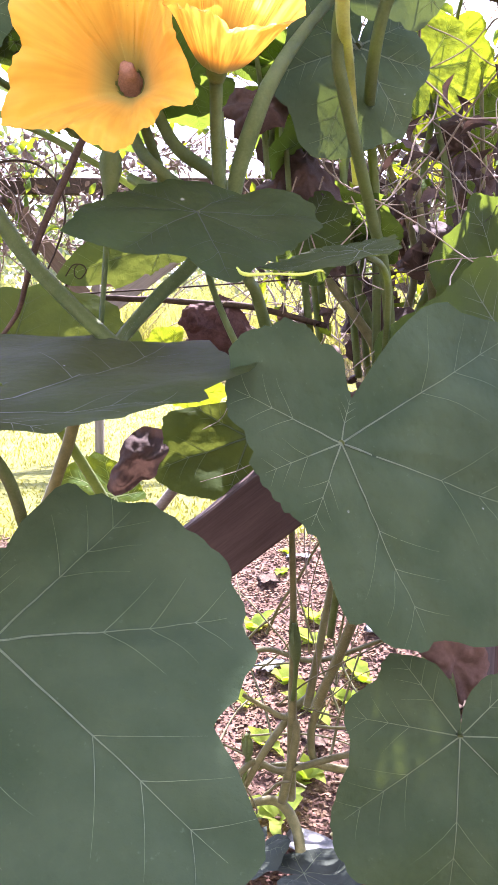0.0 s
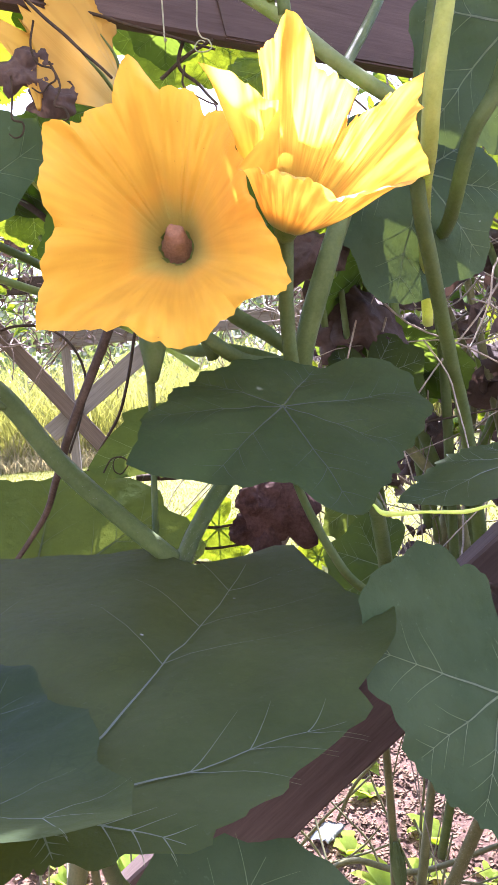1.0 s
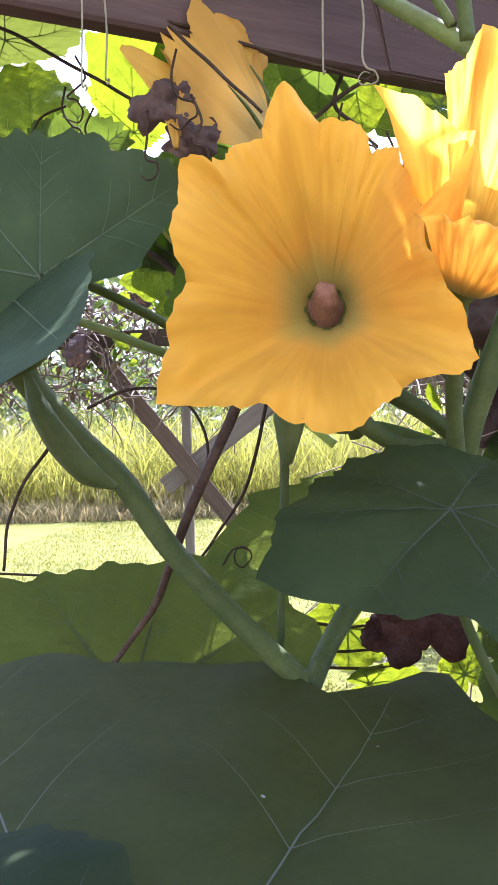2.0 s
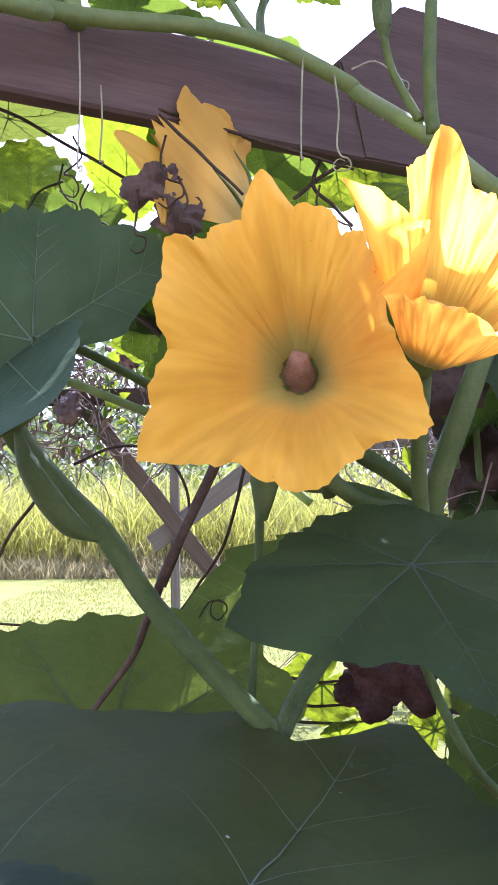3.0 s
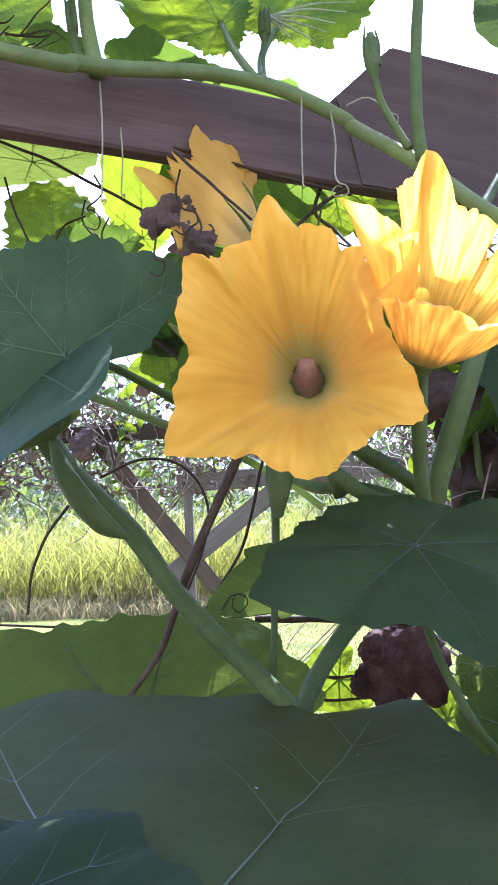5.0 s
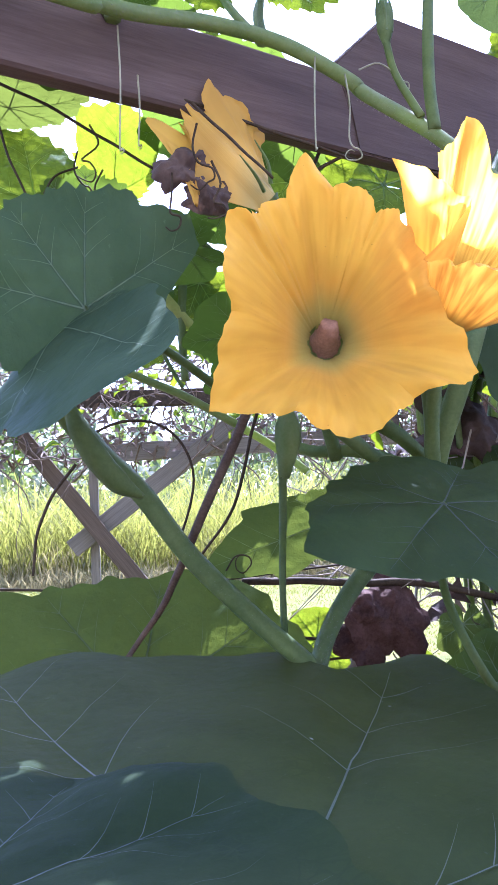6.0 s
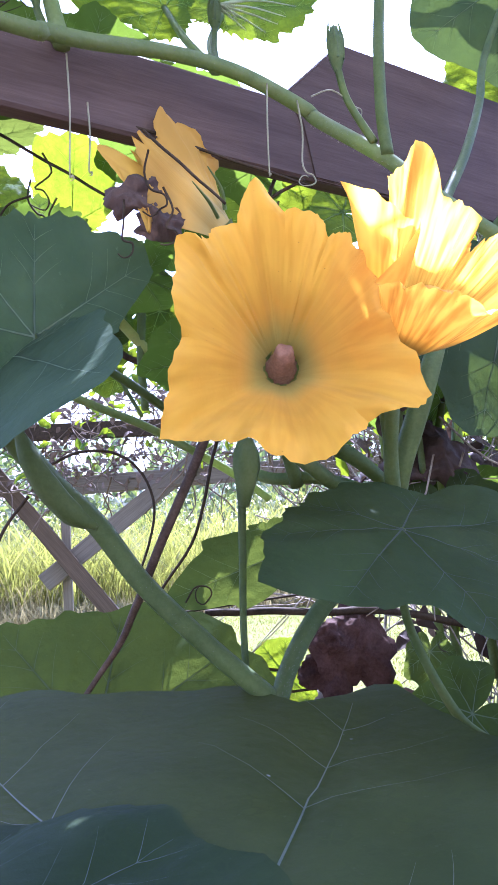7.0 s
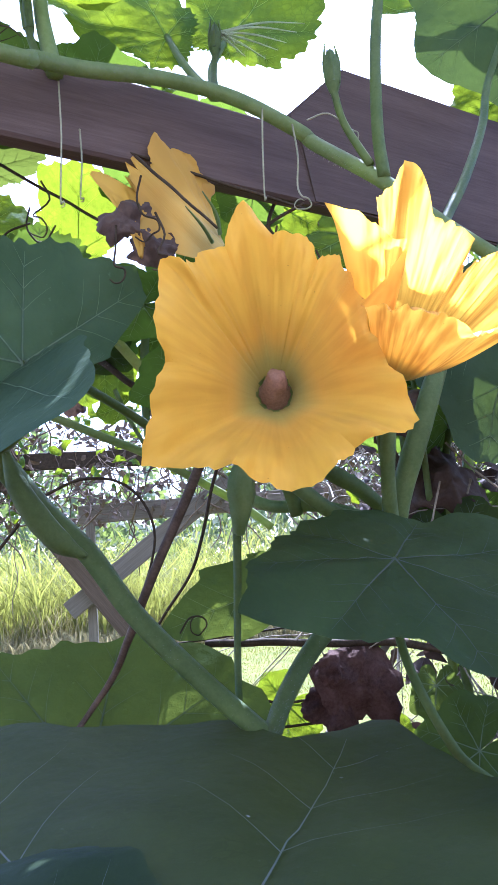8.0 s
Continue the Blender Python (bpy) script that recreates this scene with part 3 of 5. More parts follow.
def blades(name, label, count, xr, yr, hr, width, material, seed, lean=0.25):
    rnd = random.Random(seed)
    verts, faces = [], []
    for _ in range(count):
        x, y = rnd.uniform(*xr), yr[0] + (yr[1] - yr[0]) * rnd.random() ** 1.4
        h = rnd.uniform(*hr) * (0.75 + 0.5 * noise.noise(Vector((x * 0.8, y * 0.8, seed))))
        a = rnd.uniform(0, 6.3)
        lx, ly = rnd.gauss(0, lean) * h, rnd.gauss(0, lean) * h
        wx, wy = math.cos(a) * width * rnd.uniform(0.6, 1.3), math.sin(a) * width
        k = len(verts)
        for f, b, w in ((0, 0, 1.0), (0.45, 0.25, 0.85), (0.8, 0.65, 0.5)):
            verts += [(x + lx * b - wx * w, y + ly * b - wy * w, h * f), (x + lx * b + wx * w, y + ly * b + wy * w, h * f)]
        verts.append((x + lx, y + ly, h * (1 - 0.25 * rnd.random())))
        faces += [(k, k + 1, k + 3, k + 2), (k + 2, k + 3, k + 5, k + 4), (k + 4, k + 5, k + 6)]
    me = bpy.data.meshes.new(name)
    me.from_pydata(verts, [], faces)
    me.materials.append(material)
    return tagged(new(name, me), label, "grass", "", "stuff")


blades("tall_grass", "tall sunlit green meadow grass beyond the lawn", 20000, (-8, 8), (10.2, 14.5), (0.55, 1.85), 0.0065, M_GRASS, 11, 0.42)
blades("broad_grass", "broad bright leaning grass blades in the meadow", 5200, (-8, 8), (10.15, 13.0), (0.6, 1.7), 0.013, M_GRASS, 14, 0.62)
blades("low_grass", "low pale green grass where the lawn meets the meadow", 12000, (-8, 8), (9.7, 10.5), (0.06, 0.34), 0.006, M_STRAW, 15, 0.8)
blades("dry_grass", "straw coloured dry grass at the meadow's edge", 9000, (-8, 8), (10.0, 11.6), (0.20, 0.70), 0.006, M_STRAW, 12, 0.5)
blades("lawn_grass", "short mown yellow-green lawn grass", 52000, (-2.6, 2.6), (2.5, 10.2), (0.010, 0.028), 0.0028, M_LAWN, 13, 0.7)


def bush_row(name, label, count, xr, yr, top, size, seed):
    """Leaf clumps that form an uneven hedge line with gaps."""
    rnd = random.Random(seed)
    verts, faces = [], []
    for _ in range(count):
        x, y = rnd.uniform(*xr), rnd.uniform(*yr)
        h = top * (0.55 + 0.6 * noise.noise(Vector((x * 0.35, seed, 0))) + 0.25 * noise.noise(Vector((x * 1.7, seed, 4))))
        z = rnd.random() ** 0.8 * max(0.3, h)
        if noise.noise(Vector((x * 1.1, y, z * 1.3))) < -0.18:
            continue
        c = Vector((x, y, z))
        u = Vector((rnd.gauss(0, 1), rnd.gauss(0, 1), rnd.gauss(0, 1))).normalized() * size * rnd.uniform(0.5, 1.4)
        w = u.orthogonal().normalized() * size * rnd.uniform(0.25, 0.5)
        k = len(verts)
        verts += [tuple(c - u), tuple(c + w), tuple(c + u), tuple(c - w)]
        faces.append((k, k + 1, k + 2, k + 3))
    me = bpy.data.meshes.new(name)
    me.from_pydata(verts, [], faces)
    me.materials.append(M_BUSH)
    return tagged(new(name, me), label, "bushes", "", "stuff")


bush_row("bush_row", "loose dark green bushes behind the meadow", 36000, (-16, 16), (17, 21), 5.5, 0.14, 21)
bush_row("bush_row", "distant grey-green tree line behind the bushes", 12000, (-60, 60), (58, 66), 13, 0.6, 22)

# Unseen wall behind the camera, added to throw sunlight back at the plants.
board("wall_south", (-7, -3.2, 2.6), (7, -3.2, 2.6), 5.4, 0.2, M_WALL, None, worn=0.01)
tagged(bpy.data.objects["wall_south"], "unseen pale wall added behind the camera to bounce sunlight", "wall", "", "structure")

# ---- fences ----
RAIL_WAY = Vector((0.868, 0.497, 0)).normalized()
near_fence = thing("garden_fence", "dark red-brown stained garden fence under the squash vine", "fence")
board("top_rail", Vector((-0.046, 1.105, 1.1325)) - RAIL_WAY * 1.7, Vector((-0.046, 1.105, 1.1325)) + RAIL_WAY * 0.03, 0.080, 0.022, M_WOOD, near_fence, seed=1)
gabled_board(near_fence)
brace_a, brace_b = Vector((-0.058, 1.10, 0.325)), Vector((0.045, 1.10, 0.405))
bw = (brace_b - brace_a).normalized()
board("brace", brace_a - bw * 0.38, brace_b + bw * 0.42, 0.089, 0.038, M_WOOD, near_fence, seed=4)
board("post", (0.42, 1.36, -0.1), (0.42, 1.36, 1.20), 0.089, 0.089, M_WOOD, near_fence, up=(1, 0, 0), seed=5)
board("post", Vector((-0.046, 1.145, -0.1)) - RAIL_WAY * 1.1, Vector((-0.046, 1.145, 1.20)) - RAIL_WAY * 1.1, 0.089, 0.089, M_WOOD, near_fence, up=(1, 0, 0), seed=6)

far_fence = thing("crossed_fence", "weathered grey wooden fence with crossed braces across the bed", "fence")
board("top_rail", (-4.0, 4.20, 1.285), (4.0, 4.20, 1.265), 0.075, 0.038, M_TWIG, far_fence, seed=7)
board("middle_rail", (-0.75, 4.27, 1.03), (4.0, 4.27, 1.16), 0.085, 0.038, M_WOOD_GREY, far_fence, seed=8)
board("brace", (-1.10, 4.18, 1.24), (-0.47, 4.18, 0.41), 0.072, 0.030, M_BRACE, far_fence, seed=9)
board("brace", (-0.80, 4.235, 0.60), (-0.05, 4.235, 1.15), 0.085, 0.030, M_WOOD_GREY, far_fence, seed=10)
board("post", (-0.70, 4.31, -0.1), (-0.70, 4.31, 1.0), 0.040, 0.040, M_WOOD_GREY, far_fence, up=(1, 0, 0), seed=11)
for px_ in (-2.9, 1.5, 3.6):
    board("post", (px_, 4.25, -0.1), (px_, 4.25, 1.3), 0.089, 0.089, M_WOOD_GREY, far_fence, up=(1, 0, 0), seed=12 + px_)

tangle("dried_vines", "tangle of dried brown vines over the far fence", 800, ((-2.6, 2.6), (4.0, 4.5), (1.02, 1.48)), 0.42, 0.0036, M_DRY, 31, 0.7, (0.2, 0, -0.5), 0.9)
tangle("dried_vines", "tangle of thin dry stems behind the squash plant", 300, ((0.05, 0.75), (1.4, 2.1), (0.5, 1.1)), 0.45, 0.0020, M_DRY_PALE, 32, 0.6, (0.1, 0, 0.7), 0.7)

# ---- flowers ----
flower((-0.126, 0.970, 0.872), (-0.04, -1, 0.02), [(-0.214, 0.849, 0.947), (-0.186, 0.872, 0.957), (-0.230, 0.846, 0.801), (-0.120, 0.848, 0.779), (-0.048, 0.800, 0.816), (-0.082, 0.865, 0.951), (-0.105, 0.875, 0.972), (-0.151, 0.885, 1.002)],
       M_PETAL, "wide open orange-yellow squash blossom with a greenish throat", 3, notch=0.90, blunt=1.7, flare=0.95, sweep=1.35, ruffle=0.0035, crumple=1.4, throat=0.0145, sepals=False, stalk=[(-0.122, 1.06, 0.85), (-0.10, 1.10, 0.78)])
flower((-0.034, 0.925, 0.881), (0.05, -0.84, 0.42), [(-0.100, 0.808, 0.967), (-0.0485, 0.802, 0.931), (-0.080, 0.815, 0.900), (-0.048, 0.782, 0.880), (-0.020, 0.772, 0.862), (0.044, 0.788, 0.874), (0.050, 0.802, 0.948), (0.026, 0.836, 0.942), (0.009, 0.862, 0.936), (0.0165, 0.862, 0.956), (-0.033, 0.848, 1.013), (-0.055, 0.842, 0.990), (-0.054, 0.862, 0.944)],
       M_PETAL_SUN, "sunlit yellow squash blossom glowing against the light", 5, notch=0.93, blunt=0.85, flare=0.62, sweep=1.3, throat=0.012, stalk=[(-0.036, 0.975, 0.80), (-0.03, 1.0, 0.74)], ruffle=0.002, stamen=False, crumple=0.8, sepals=False, rib=0.006)
flower((-0.165, 1.020, 1.012), (-0.62, -0.22, 0.62), [(-0.266, 0.985, 1.068), (-0.236, 0.990, 1.086), (-0.206, 1.000, 1.112), (-0.190, 1.010, 1.110), (-0.166, 1.035, 1.090), (-0.238, 0.970, 0.998)],
       M_PETAL_OLD, "fading ochre squash blossom hanging under the fence rail", 8, notch=0.90, blunt=1.0, flare=0.85, stamen=False, crumple=1.8)

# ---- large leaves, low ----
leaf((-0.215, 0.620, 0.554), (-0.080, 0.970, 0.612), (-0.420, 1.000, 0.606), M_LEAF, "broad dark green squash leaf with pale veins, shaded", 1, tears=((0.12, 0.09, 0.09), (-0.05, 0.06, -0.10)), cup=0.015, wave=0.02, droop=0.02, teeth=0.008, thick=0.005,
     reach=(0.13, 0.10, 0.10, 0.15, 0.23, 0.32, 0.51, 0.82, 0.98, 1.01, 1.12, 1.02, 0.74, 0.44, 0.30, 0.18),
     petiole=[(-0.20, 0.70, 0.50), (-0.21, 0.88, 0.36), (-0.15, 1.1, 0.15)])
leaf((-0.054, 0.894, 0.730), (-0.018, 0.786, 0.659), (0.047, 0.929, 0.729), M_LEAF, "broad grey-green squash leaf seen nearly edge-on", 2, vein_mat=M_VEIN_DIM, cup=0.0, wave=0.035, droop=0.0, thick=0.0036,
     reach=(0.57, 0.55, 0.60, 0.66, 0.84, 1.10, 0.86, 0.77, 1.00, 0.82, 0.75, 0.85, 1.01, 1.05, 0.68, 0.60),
     petiole=[(-0.041, 0.950, 0.660), (-0.007, 0.950, 0.583), (0.026, 0.930, 0.546), (0.03, 0.91, 0.48)])
leaf((0.083, 0.826, 0.508), (0.173, 0.807, 0.306), (0.225, 0.918, 0.562), M_LEAF_BLUE, "large bluish green squash leaf with white veins facing out", 3, thick=0.0042, cup=0.03, wave=0.03, droop=0.0,
     reach=(0.56, 0.63, 0.575, 0.455, 0.42, 0.40, 0.42, 0.77, 0.97, 1.20, 1.28, 1.28, 1.22, 0.95, 0.22, 0.42),
     petiole=[(0.10, 0.92, 0.50), (0.12, 1.05, 0.40), (0.11, 1.15, 0.2)])
leaf((-0.192, 0.613, 0.394), (-0.009, 0.511, 0.277), (-0.070, 0.733, 0.480), M_LEAF_BLUE, "large bluish green squash leaf with white veins low in the bed", 4, thick=0.0042, cup=0.02, wave=0.03, droop=0.0,
     reach=(0.18, 0.30, 0.45, 0.55, 0.60, 0.66, 0.78, 0.89, 1.00, 0.73, 0.79, 0.75, 0.70, 0.62, 0.34, 0.26),
     petiole=[(-0.20, 0.70, 0.34), (-0.15, 0.9, 0.22), (-0.05, 1.1, 0.1)])
leaf((0.209, 0.840, 0.207), (0.190, 0.780, 0.038), (0.092, 0.840, 0.193), M_LEAF_BLUE, "dark green squash leaf with thin pale veins low down", 5, thick=0.0036, cup=0.08, wave=0.05, ratio=0.76, gape=0.8, sinus=0.08,
     petiole=[(0.21, 0.95, 0.25), (0.16, 1.1, 0.12)])
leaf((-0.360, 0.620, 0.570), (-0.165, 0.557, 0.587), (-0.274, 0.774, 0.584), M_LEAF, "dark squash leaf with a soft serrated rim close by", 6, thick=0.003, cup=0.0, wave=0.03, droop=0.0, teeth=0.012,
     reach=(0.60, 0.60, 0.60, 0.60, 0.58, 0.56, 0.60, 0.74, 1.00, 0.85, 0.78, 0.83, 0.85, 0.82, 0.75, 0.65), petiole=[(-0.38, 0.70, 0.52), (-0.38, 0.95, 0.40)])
leaf((-0.325, 0.930, 0.897), (-0.238, 1.000, 0.977), (-0.379, 0.896, 0.986), M_LEAF_BLUE, "dark bluish squash leaf with branching white veins", 7, thick=0.0036, cup=0.03, wave=0.03, droop=0.0, teeth=0.03,
     reach=(0.65, 0.54, 0.42, 0.30, 0.22, 0.16, 0.14, 0.58, 1.04, 0.90, 0.78, 0.70, 0.70, 0.72, 0.74, 0.72),
     petiole=[(-0.303, 0.970, 0.898), (-0.278, 1.010, 0.888), (-0.244, 1.050, 0.870), (-0.203, 1.100, 0.845)])
leaf((-0.340, 0.920, 0.880), (-0.256, 0.730, 0.828), (-0.300, 0.745, 0.803), M_LEAF_BLUE, "dark bluish squash leaf drooping toward the path", 54, cup=0.0, wave=0.02, droop=0.0, teeth=0.012, thick=0.003,
     reach=(0.10, 0.10, 0.12, 0.16, 0.26, 0.42, 0.64, 0.92, 0.97, 0.55, 0.30, 0.22, 0.18, 0.15, 0.12, 0.10))
leaf((-0.303, 1.073, 0.555), (-0.398, 1.119, 0.665), (-0.396, 1.022, 0.496), M_LEAF_MID, "green squash leaf lit from behind with stem shadows", 8, vein_mat=M_VEIN_DIM, cup=0.0, wave=0.02, droop=0.0,
     reach=(0.42, 0.50, 0.80, 1.20, 1.15, 1.02, 0.88, 0.86, 0.96, 1.36, 1.28, 0.68, 0.46, 0.30, 0.28, 0.34), petiole=[(-0.25, 1.12, 0.50), (-0.15, 1.18, 0.3)])
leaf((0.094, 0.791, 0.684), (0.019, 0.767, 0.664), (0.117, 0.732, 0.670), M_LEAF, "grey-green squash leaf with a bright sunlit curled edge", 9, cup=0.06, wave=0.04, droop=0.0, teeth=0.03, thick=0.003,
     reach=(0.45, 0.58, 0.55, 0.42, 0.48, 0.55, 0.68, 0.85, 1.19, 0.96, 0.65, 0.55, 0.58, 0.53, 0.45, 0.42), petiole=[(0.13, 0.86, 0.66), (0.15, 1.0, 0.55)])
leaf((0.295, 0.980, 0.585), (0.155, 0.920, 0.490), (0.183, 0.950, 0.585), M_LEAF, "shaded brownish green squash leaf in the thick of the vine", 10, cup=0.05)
leaf((-0.000, 1.180, 0.469), (-0.120, 1.140, 0.437), (-0.054, 1.200, 0.514), M_LEAF_MID, "half sunlit green squash leaf behind the brace", 11, ratio=0.55)
leaf((-0.199, 1.300, 0.365), (-0.277, 1.300, 0.404), (-0.249, 1.330, 0.421), M_LEAF_LIT, "small bright yellow-green leaf above the bed", 51, ratio=0.7)
leaf((-0.088, 1.250, 0.522), (-0.032, 1.250, 0.530), (-0.065, 1.280, 0.490), M_LEAF_LIT, "small bright lobed leaf lit from behind", 52, ratio=0.6)

leaf((-0.105, 1.100, 0.720), (-0.231, 1.085, 0.679), (-0.150, 1.105, 0.742), M_LEAF_MID, "green squash leaf half hidden behind a larger one", 12, thick=0.003, cup=0.0, wave=0.02, droop=0.0,
     reach=(0.50, 0.46, 0.36, 0.28, 0.25, 0.28, 0.38, 0.68, 1.0, 0.62, 0.34, 0.24, 0.20, 0.24, 0.32, 0.44))

leaf((0.034, 1.15, 0.604), (0.029, 1.15, 0.566), (0.057, 1.15, 0.588), M_LEAF_MID, "small dull green squash leaf behind the stalks", 55, ratio=0.8, thick=0.003)
leaf((0.057, 1.1, 0.549), (0.001, 1.08, 0.522), (0.027, 1.1, 0.571), M_LEAF, "dark shaded squash leaf low behind the stalks", 56, ratio=1.0, thick=0.003)
leaf((-0.302, 1.32, 0.995), (-0.302, 1.32, 0.944), (-0.32, 1.32, 0.975), M_LEAF_LIT, "yellow-green leaf glowing behind a brown twig", 57, ratio=0.8, thick=0.003)
leaf((-0.226, 1.33, 1.025), (-0.242, 1.33, 0.984), (-0.248, 1.33, 1.014), M_LEAF_LIT, "lime leaf crossed by thin twigs behind the blossom", 58, ratio=0.7, thick=0.003)
leaf((-0.287, 1.36, 0.945), (-0.316, 1.36, 0.936), (-0.298, 1.36, 0.924), M_LEAF_LIT, "small lime leaf hanging behind the blossom", 59, ratio=0.7, thick=0.003)

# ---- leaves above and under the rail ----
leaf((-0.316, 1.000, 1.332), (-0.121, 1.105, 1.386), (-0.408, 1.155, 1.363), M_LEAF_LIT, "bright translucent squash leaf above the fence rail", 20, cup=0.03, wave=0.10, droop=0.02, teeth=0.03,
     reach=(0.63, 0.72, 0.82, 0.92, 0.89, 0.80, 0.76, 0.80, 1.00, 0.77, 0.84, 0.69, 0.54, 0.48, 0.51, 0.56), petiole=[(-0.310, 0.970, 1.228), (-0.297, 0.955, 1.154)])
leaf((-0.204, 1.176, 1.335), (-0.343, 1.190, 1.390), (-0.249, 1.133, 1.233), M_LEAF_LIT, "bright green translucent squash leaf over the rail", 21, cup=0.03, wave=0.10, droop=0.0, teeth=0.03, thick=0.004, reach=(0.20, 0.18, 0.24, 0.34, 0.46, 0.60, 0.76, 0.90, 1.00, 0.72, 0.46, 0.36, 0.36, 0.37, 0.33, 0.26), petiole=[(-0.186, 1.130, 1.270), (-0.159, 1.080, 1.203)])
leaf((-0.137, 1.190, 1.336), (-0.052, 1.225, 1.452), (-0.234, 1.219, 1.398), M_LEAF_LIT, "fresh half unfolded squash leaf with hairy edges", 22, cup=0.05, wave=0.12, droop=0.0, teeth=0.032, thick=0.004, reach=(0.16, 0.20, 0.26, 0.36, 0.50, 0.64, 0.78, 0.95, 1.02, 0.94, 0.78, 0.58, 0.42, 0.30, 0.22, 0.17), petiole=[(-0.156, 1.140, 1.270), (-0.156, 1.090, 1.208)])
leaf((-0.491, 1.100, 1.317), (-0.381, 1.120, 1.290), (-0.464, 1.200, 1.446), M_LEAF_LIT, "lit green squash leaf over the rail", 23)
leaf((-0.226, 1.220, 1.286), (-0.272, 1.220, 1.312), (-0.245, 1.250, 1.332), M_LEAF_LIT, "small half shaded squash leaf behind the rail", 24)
leaf((0.204, 1.160, 1.368), (0.108, 1.220, 1.312), (0.087, 1.200, 1.416), M_LEAF_BLUE, "shaded bluish squash leaf high on the vine", 25, cup=0.05, thick=0.0042, petiole=[(0.150, 1.140, 1.251), (0.122, 1.100, 1.175), (0.078, 1.040, 1.090), (0.042, 1.000, 1.032), (0.023, 0.970, 0.999)])
leaf((0.234, 1.280, 1.465), (0.092, 1.330, 1.549), (0.207, 1.360, 1.610), M_LEAF_LIT, "sunlit squash leaf at the top of the vine", 26)
leaf((0.333, 1.340, 1.532), (0.181, 1.360, 1.597), (0.286, 1.400, 1.695), M_LEAF_LIT, "sunlit pale green squash leaf at the top", 27)
leaf((0.252, 1.300, 1.332), (0.168, 1.300, 1.293), (0.202, 1.320, 1.362), M_LEAF_LIT, "yellow-green squash leaf lit from behind", 28)
leaf((0.020, 1.020, 1.357), (0.120, 1.050, 1.467), (-0.039, 1.000, 1.400), M_LEAF, "dark squash leaf on an upright stalk", 29, thick=0.0046, petiole=[(0.010, 1.010, 1.315), (-0.008, 1.000, 1.211), (-0.016, 0.990, 1.117), (-0.015, 0.985, 1.066)])
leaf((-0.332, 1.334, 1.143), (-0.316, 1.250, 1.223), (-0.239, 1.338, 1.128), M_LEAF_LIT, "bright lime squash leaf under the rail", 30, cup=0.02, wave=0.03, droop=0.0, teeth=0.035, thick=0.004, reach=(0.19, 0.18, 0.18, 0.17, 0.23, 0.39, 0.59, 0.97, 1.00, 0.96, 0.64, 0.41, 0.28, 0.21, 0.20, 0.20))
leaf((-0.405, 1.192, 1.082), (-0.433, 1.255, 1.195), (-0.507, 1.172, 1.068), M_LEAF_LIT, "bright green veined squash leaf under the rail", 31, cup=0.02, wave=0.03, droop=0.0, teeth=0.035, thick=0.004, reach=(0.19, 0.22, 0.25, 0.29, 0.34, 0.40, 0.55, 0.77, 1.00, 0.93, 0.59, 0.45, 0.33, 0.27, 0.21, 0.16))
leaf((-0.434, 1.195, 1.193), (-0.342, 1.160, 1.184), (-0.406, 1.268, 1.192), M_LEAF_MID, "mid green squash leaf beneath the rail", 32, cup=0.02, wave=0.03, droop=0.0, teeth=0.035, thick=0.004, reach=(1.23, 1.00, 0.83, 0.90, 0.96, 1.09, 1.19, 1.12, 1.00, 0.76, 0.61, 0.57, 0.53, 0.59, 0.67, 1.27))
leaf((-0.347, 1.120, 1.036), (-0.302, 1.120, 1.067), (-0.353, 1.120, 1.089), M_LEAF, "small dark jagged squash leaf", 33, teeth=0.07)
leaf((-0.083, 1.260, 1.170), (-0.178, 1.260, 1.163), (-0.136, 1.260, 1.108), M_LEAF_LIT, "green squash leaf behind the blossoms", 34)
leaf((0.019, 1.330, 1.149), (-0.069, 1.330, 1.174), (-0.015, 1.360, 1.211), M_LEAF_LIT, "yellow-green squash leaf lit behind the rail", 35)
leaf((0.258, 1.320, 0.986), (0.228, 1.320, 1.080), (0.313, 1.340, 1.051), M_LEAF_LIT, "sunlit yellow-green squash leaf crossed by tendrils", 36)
leaf((0.199, 1.020, 1.062), (0.109, 1.020, 0.975), (0.107, 1.000, 1.049), M_LEAF_BLUE, "large shaded squash leaf in front of the fence", 37, cup=0.03)
leaf((0.132, 1.120, 0.955), (0.096, 1.080, 0.832), (0.060, 1.090, 0.912), M_LEAF_BLUE, "broad shaded squash leaf hanging beside the blossoms", 53, cup=0.04, wave=0.05, ratio=0.8, petiole=[(0.16, 1.16, 0.97), (0.18, 1.21, 0.86)])
leaf((0.299, 1.450, 1.051), (0.258, 1.450, 0.935), (0.372, 1.450, 0.999), M_LEAF_LIT, "sunlit squash leaf further along the fence", 38)
leaf((0.449, 1.550, 0.989), (0.348, 1.550, 0.966), (0.399, 1.550, 1.044), M_LEAF_LIT, "sunlit yellow squash leaf beyond the stems", 39)
leaf((-0.346, 1.450, 1.016), (-0.265, 1.450, 1.031), (-0.304, 1.450, 0.980), M_LEAF_LIT, "yellow-green leaf behind the blossom", 40)
leaf((-0.214, 1.350, 1.004), (-0.253, 1.350, 1.027), (-0.237, 1.350, 0.967), M_LEAF_LIT, "small bright leaf behind the blossom", 41)
leaf((-0.108, 1.250, 0.580), (-0.142, 1.250, 0.552), (-0.086, 1.250, 0.546), M_LEAF_LIT, "small lime leaf lit from behind low down", 42)
leaf((0.006, 1.220, 0.538), (-0.008, 1.220, 0.566), (0.020, 1.220, 0.559), M_LEAF_LIT, "sunlit lobed leaf low behind the stalks", 43)

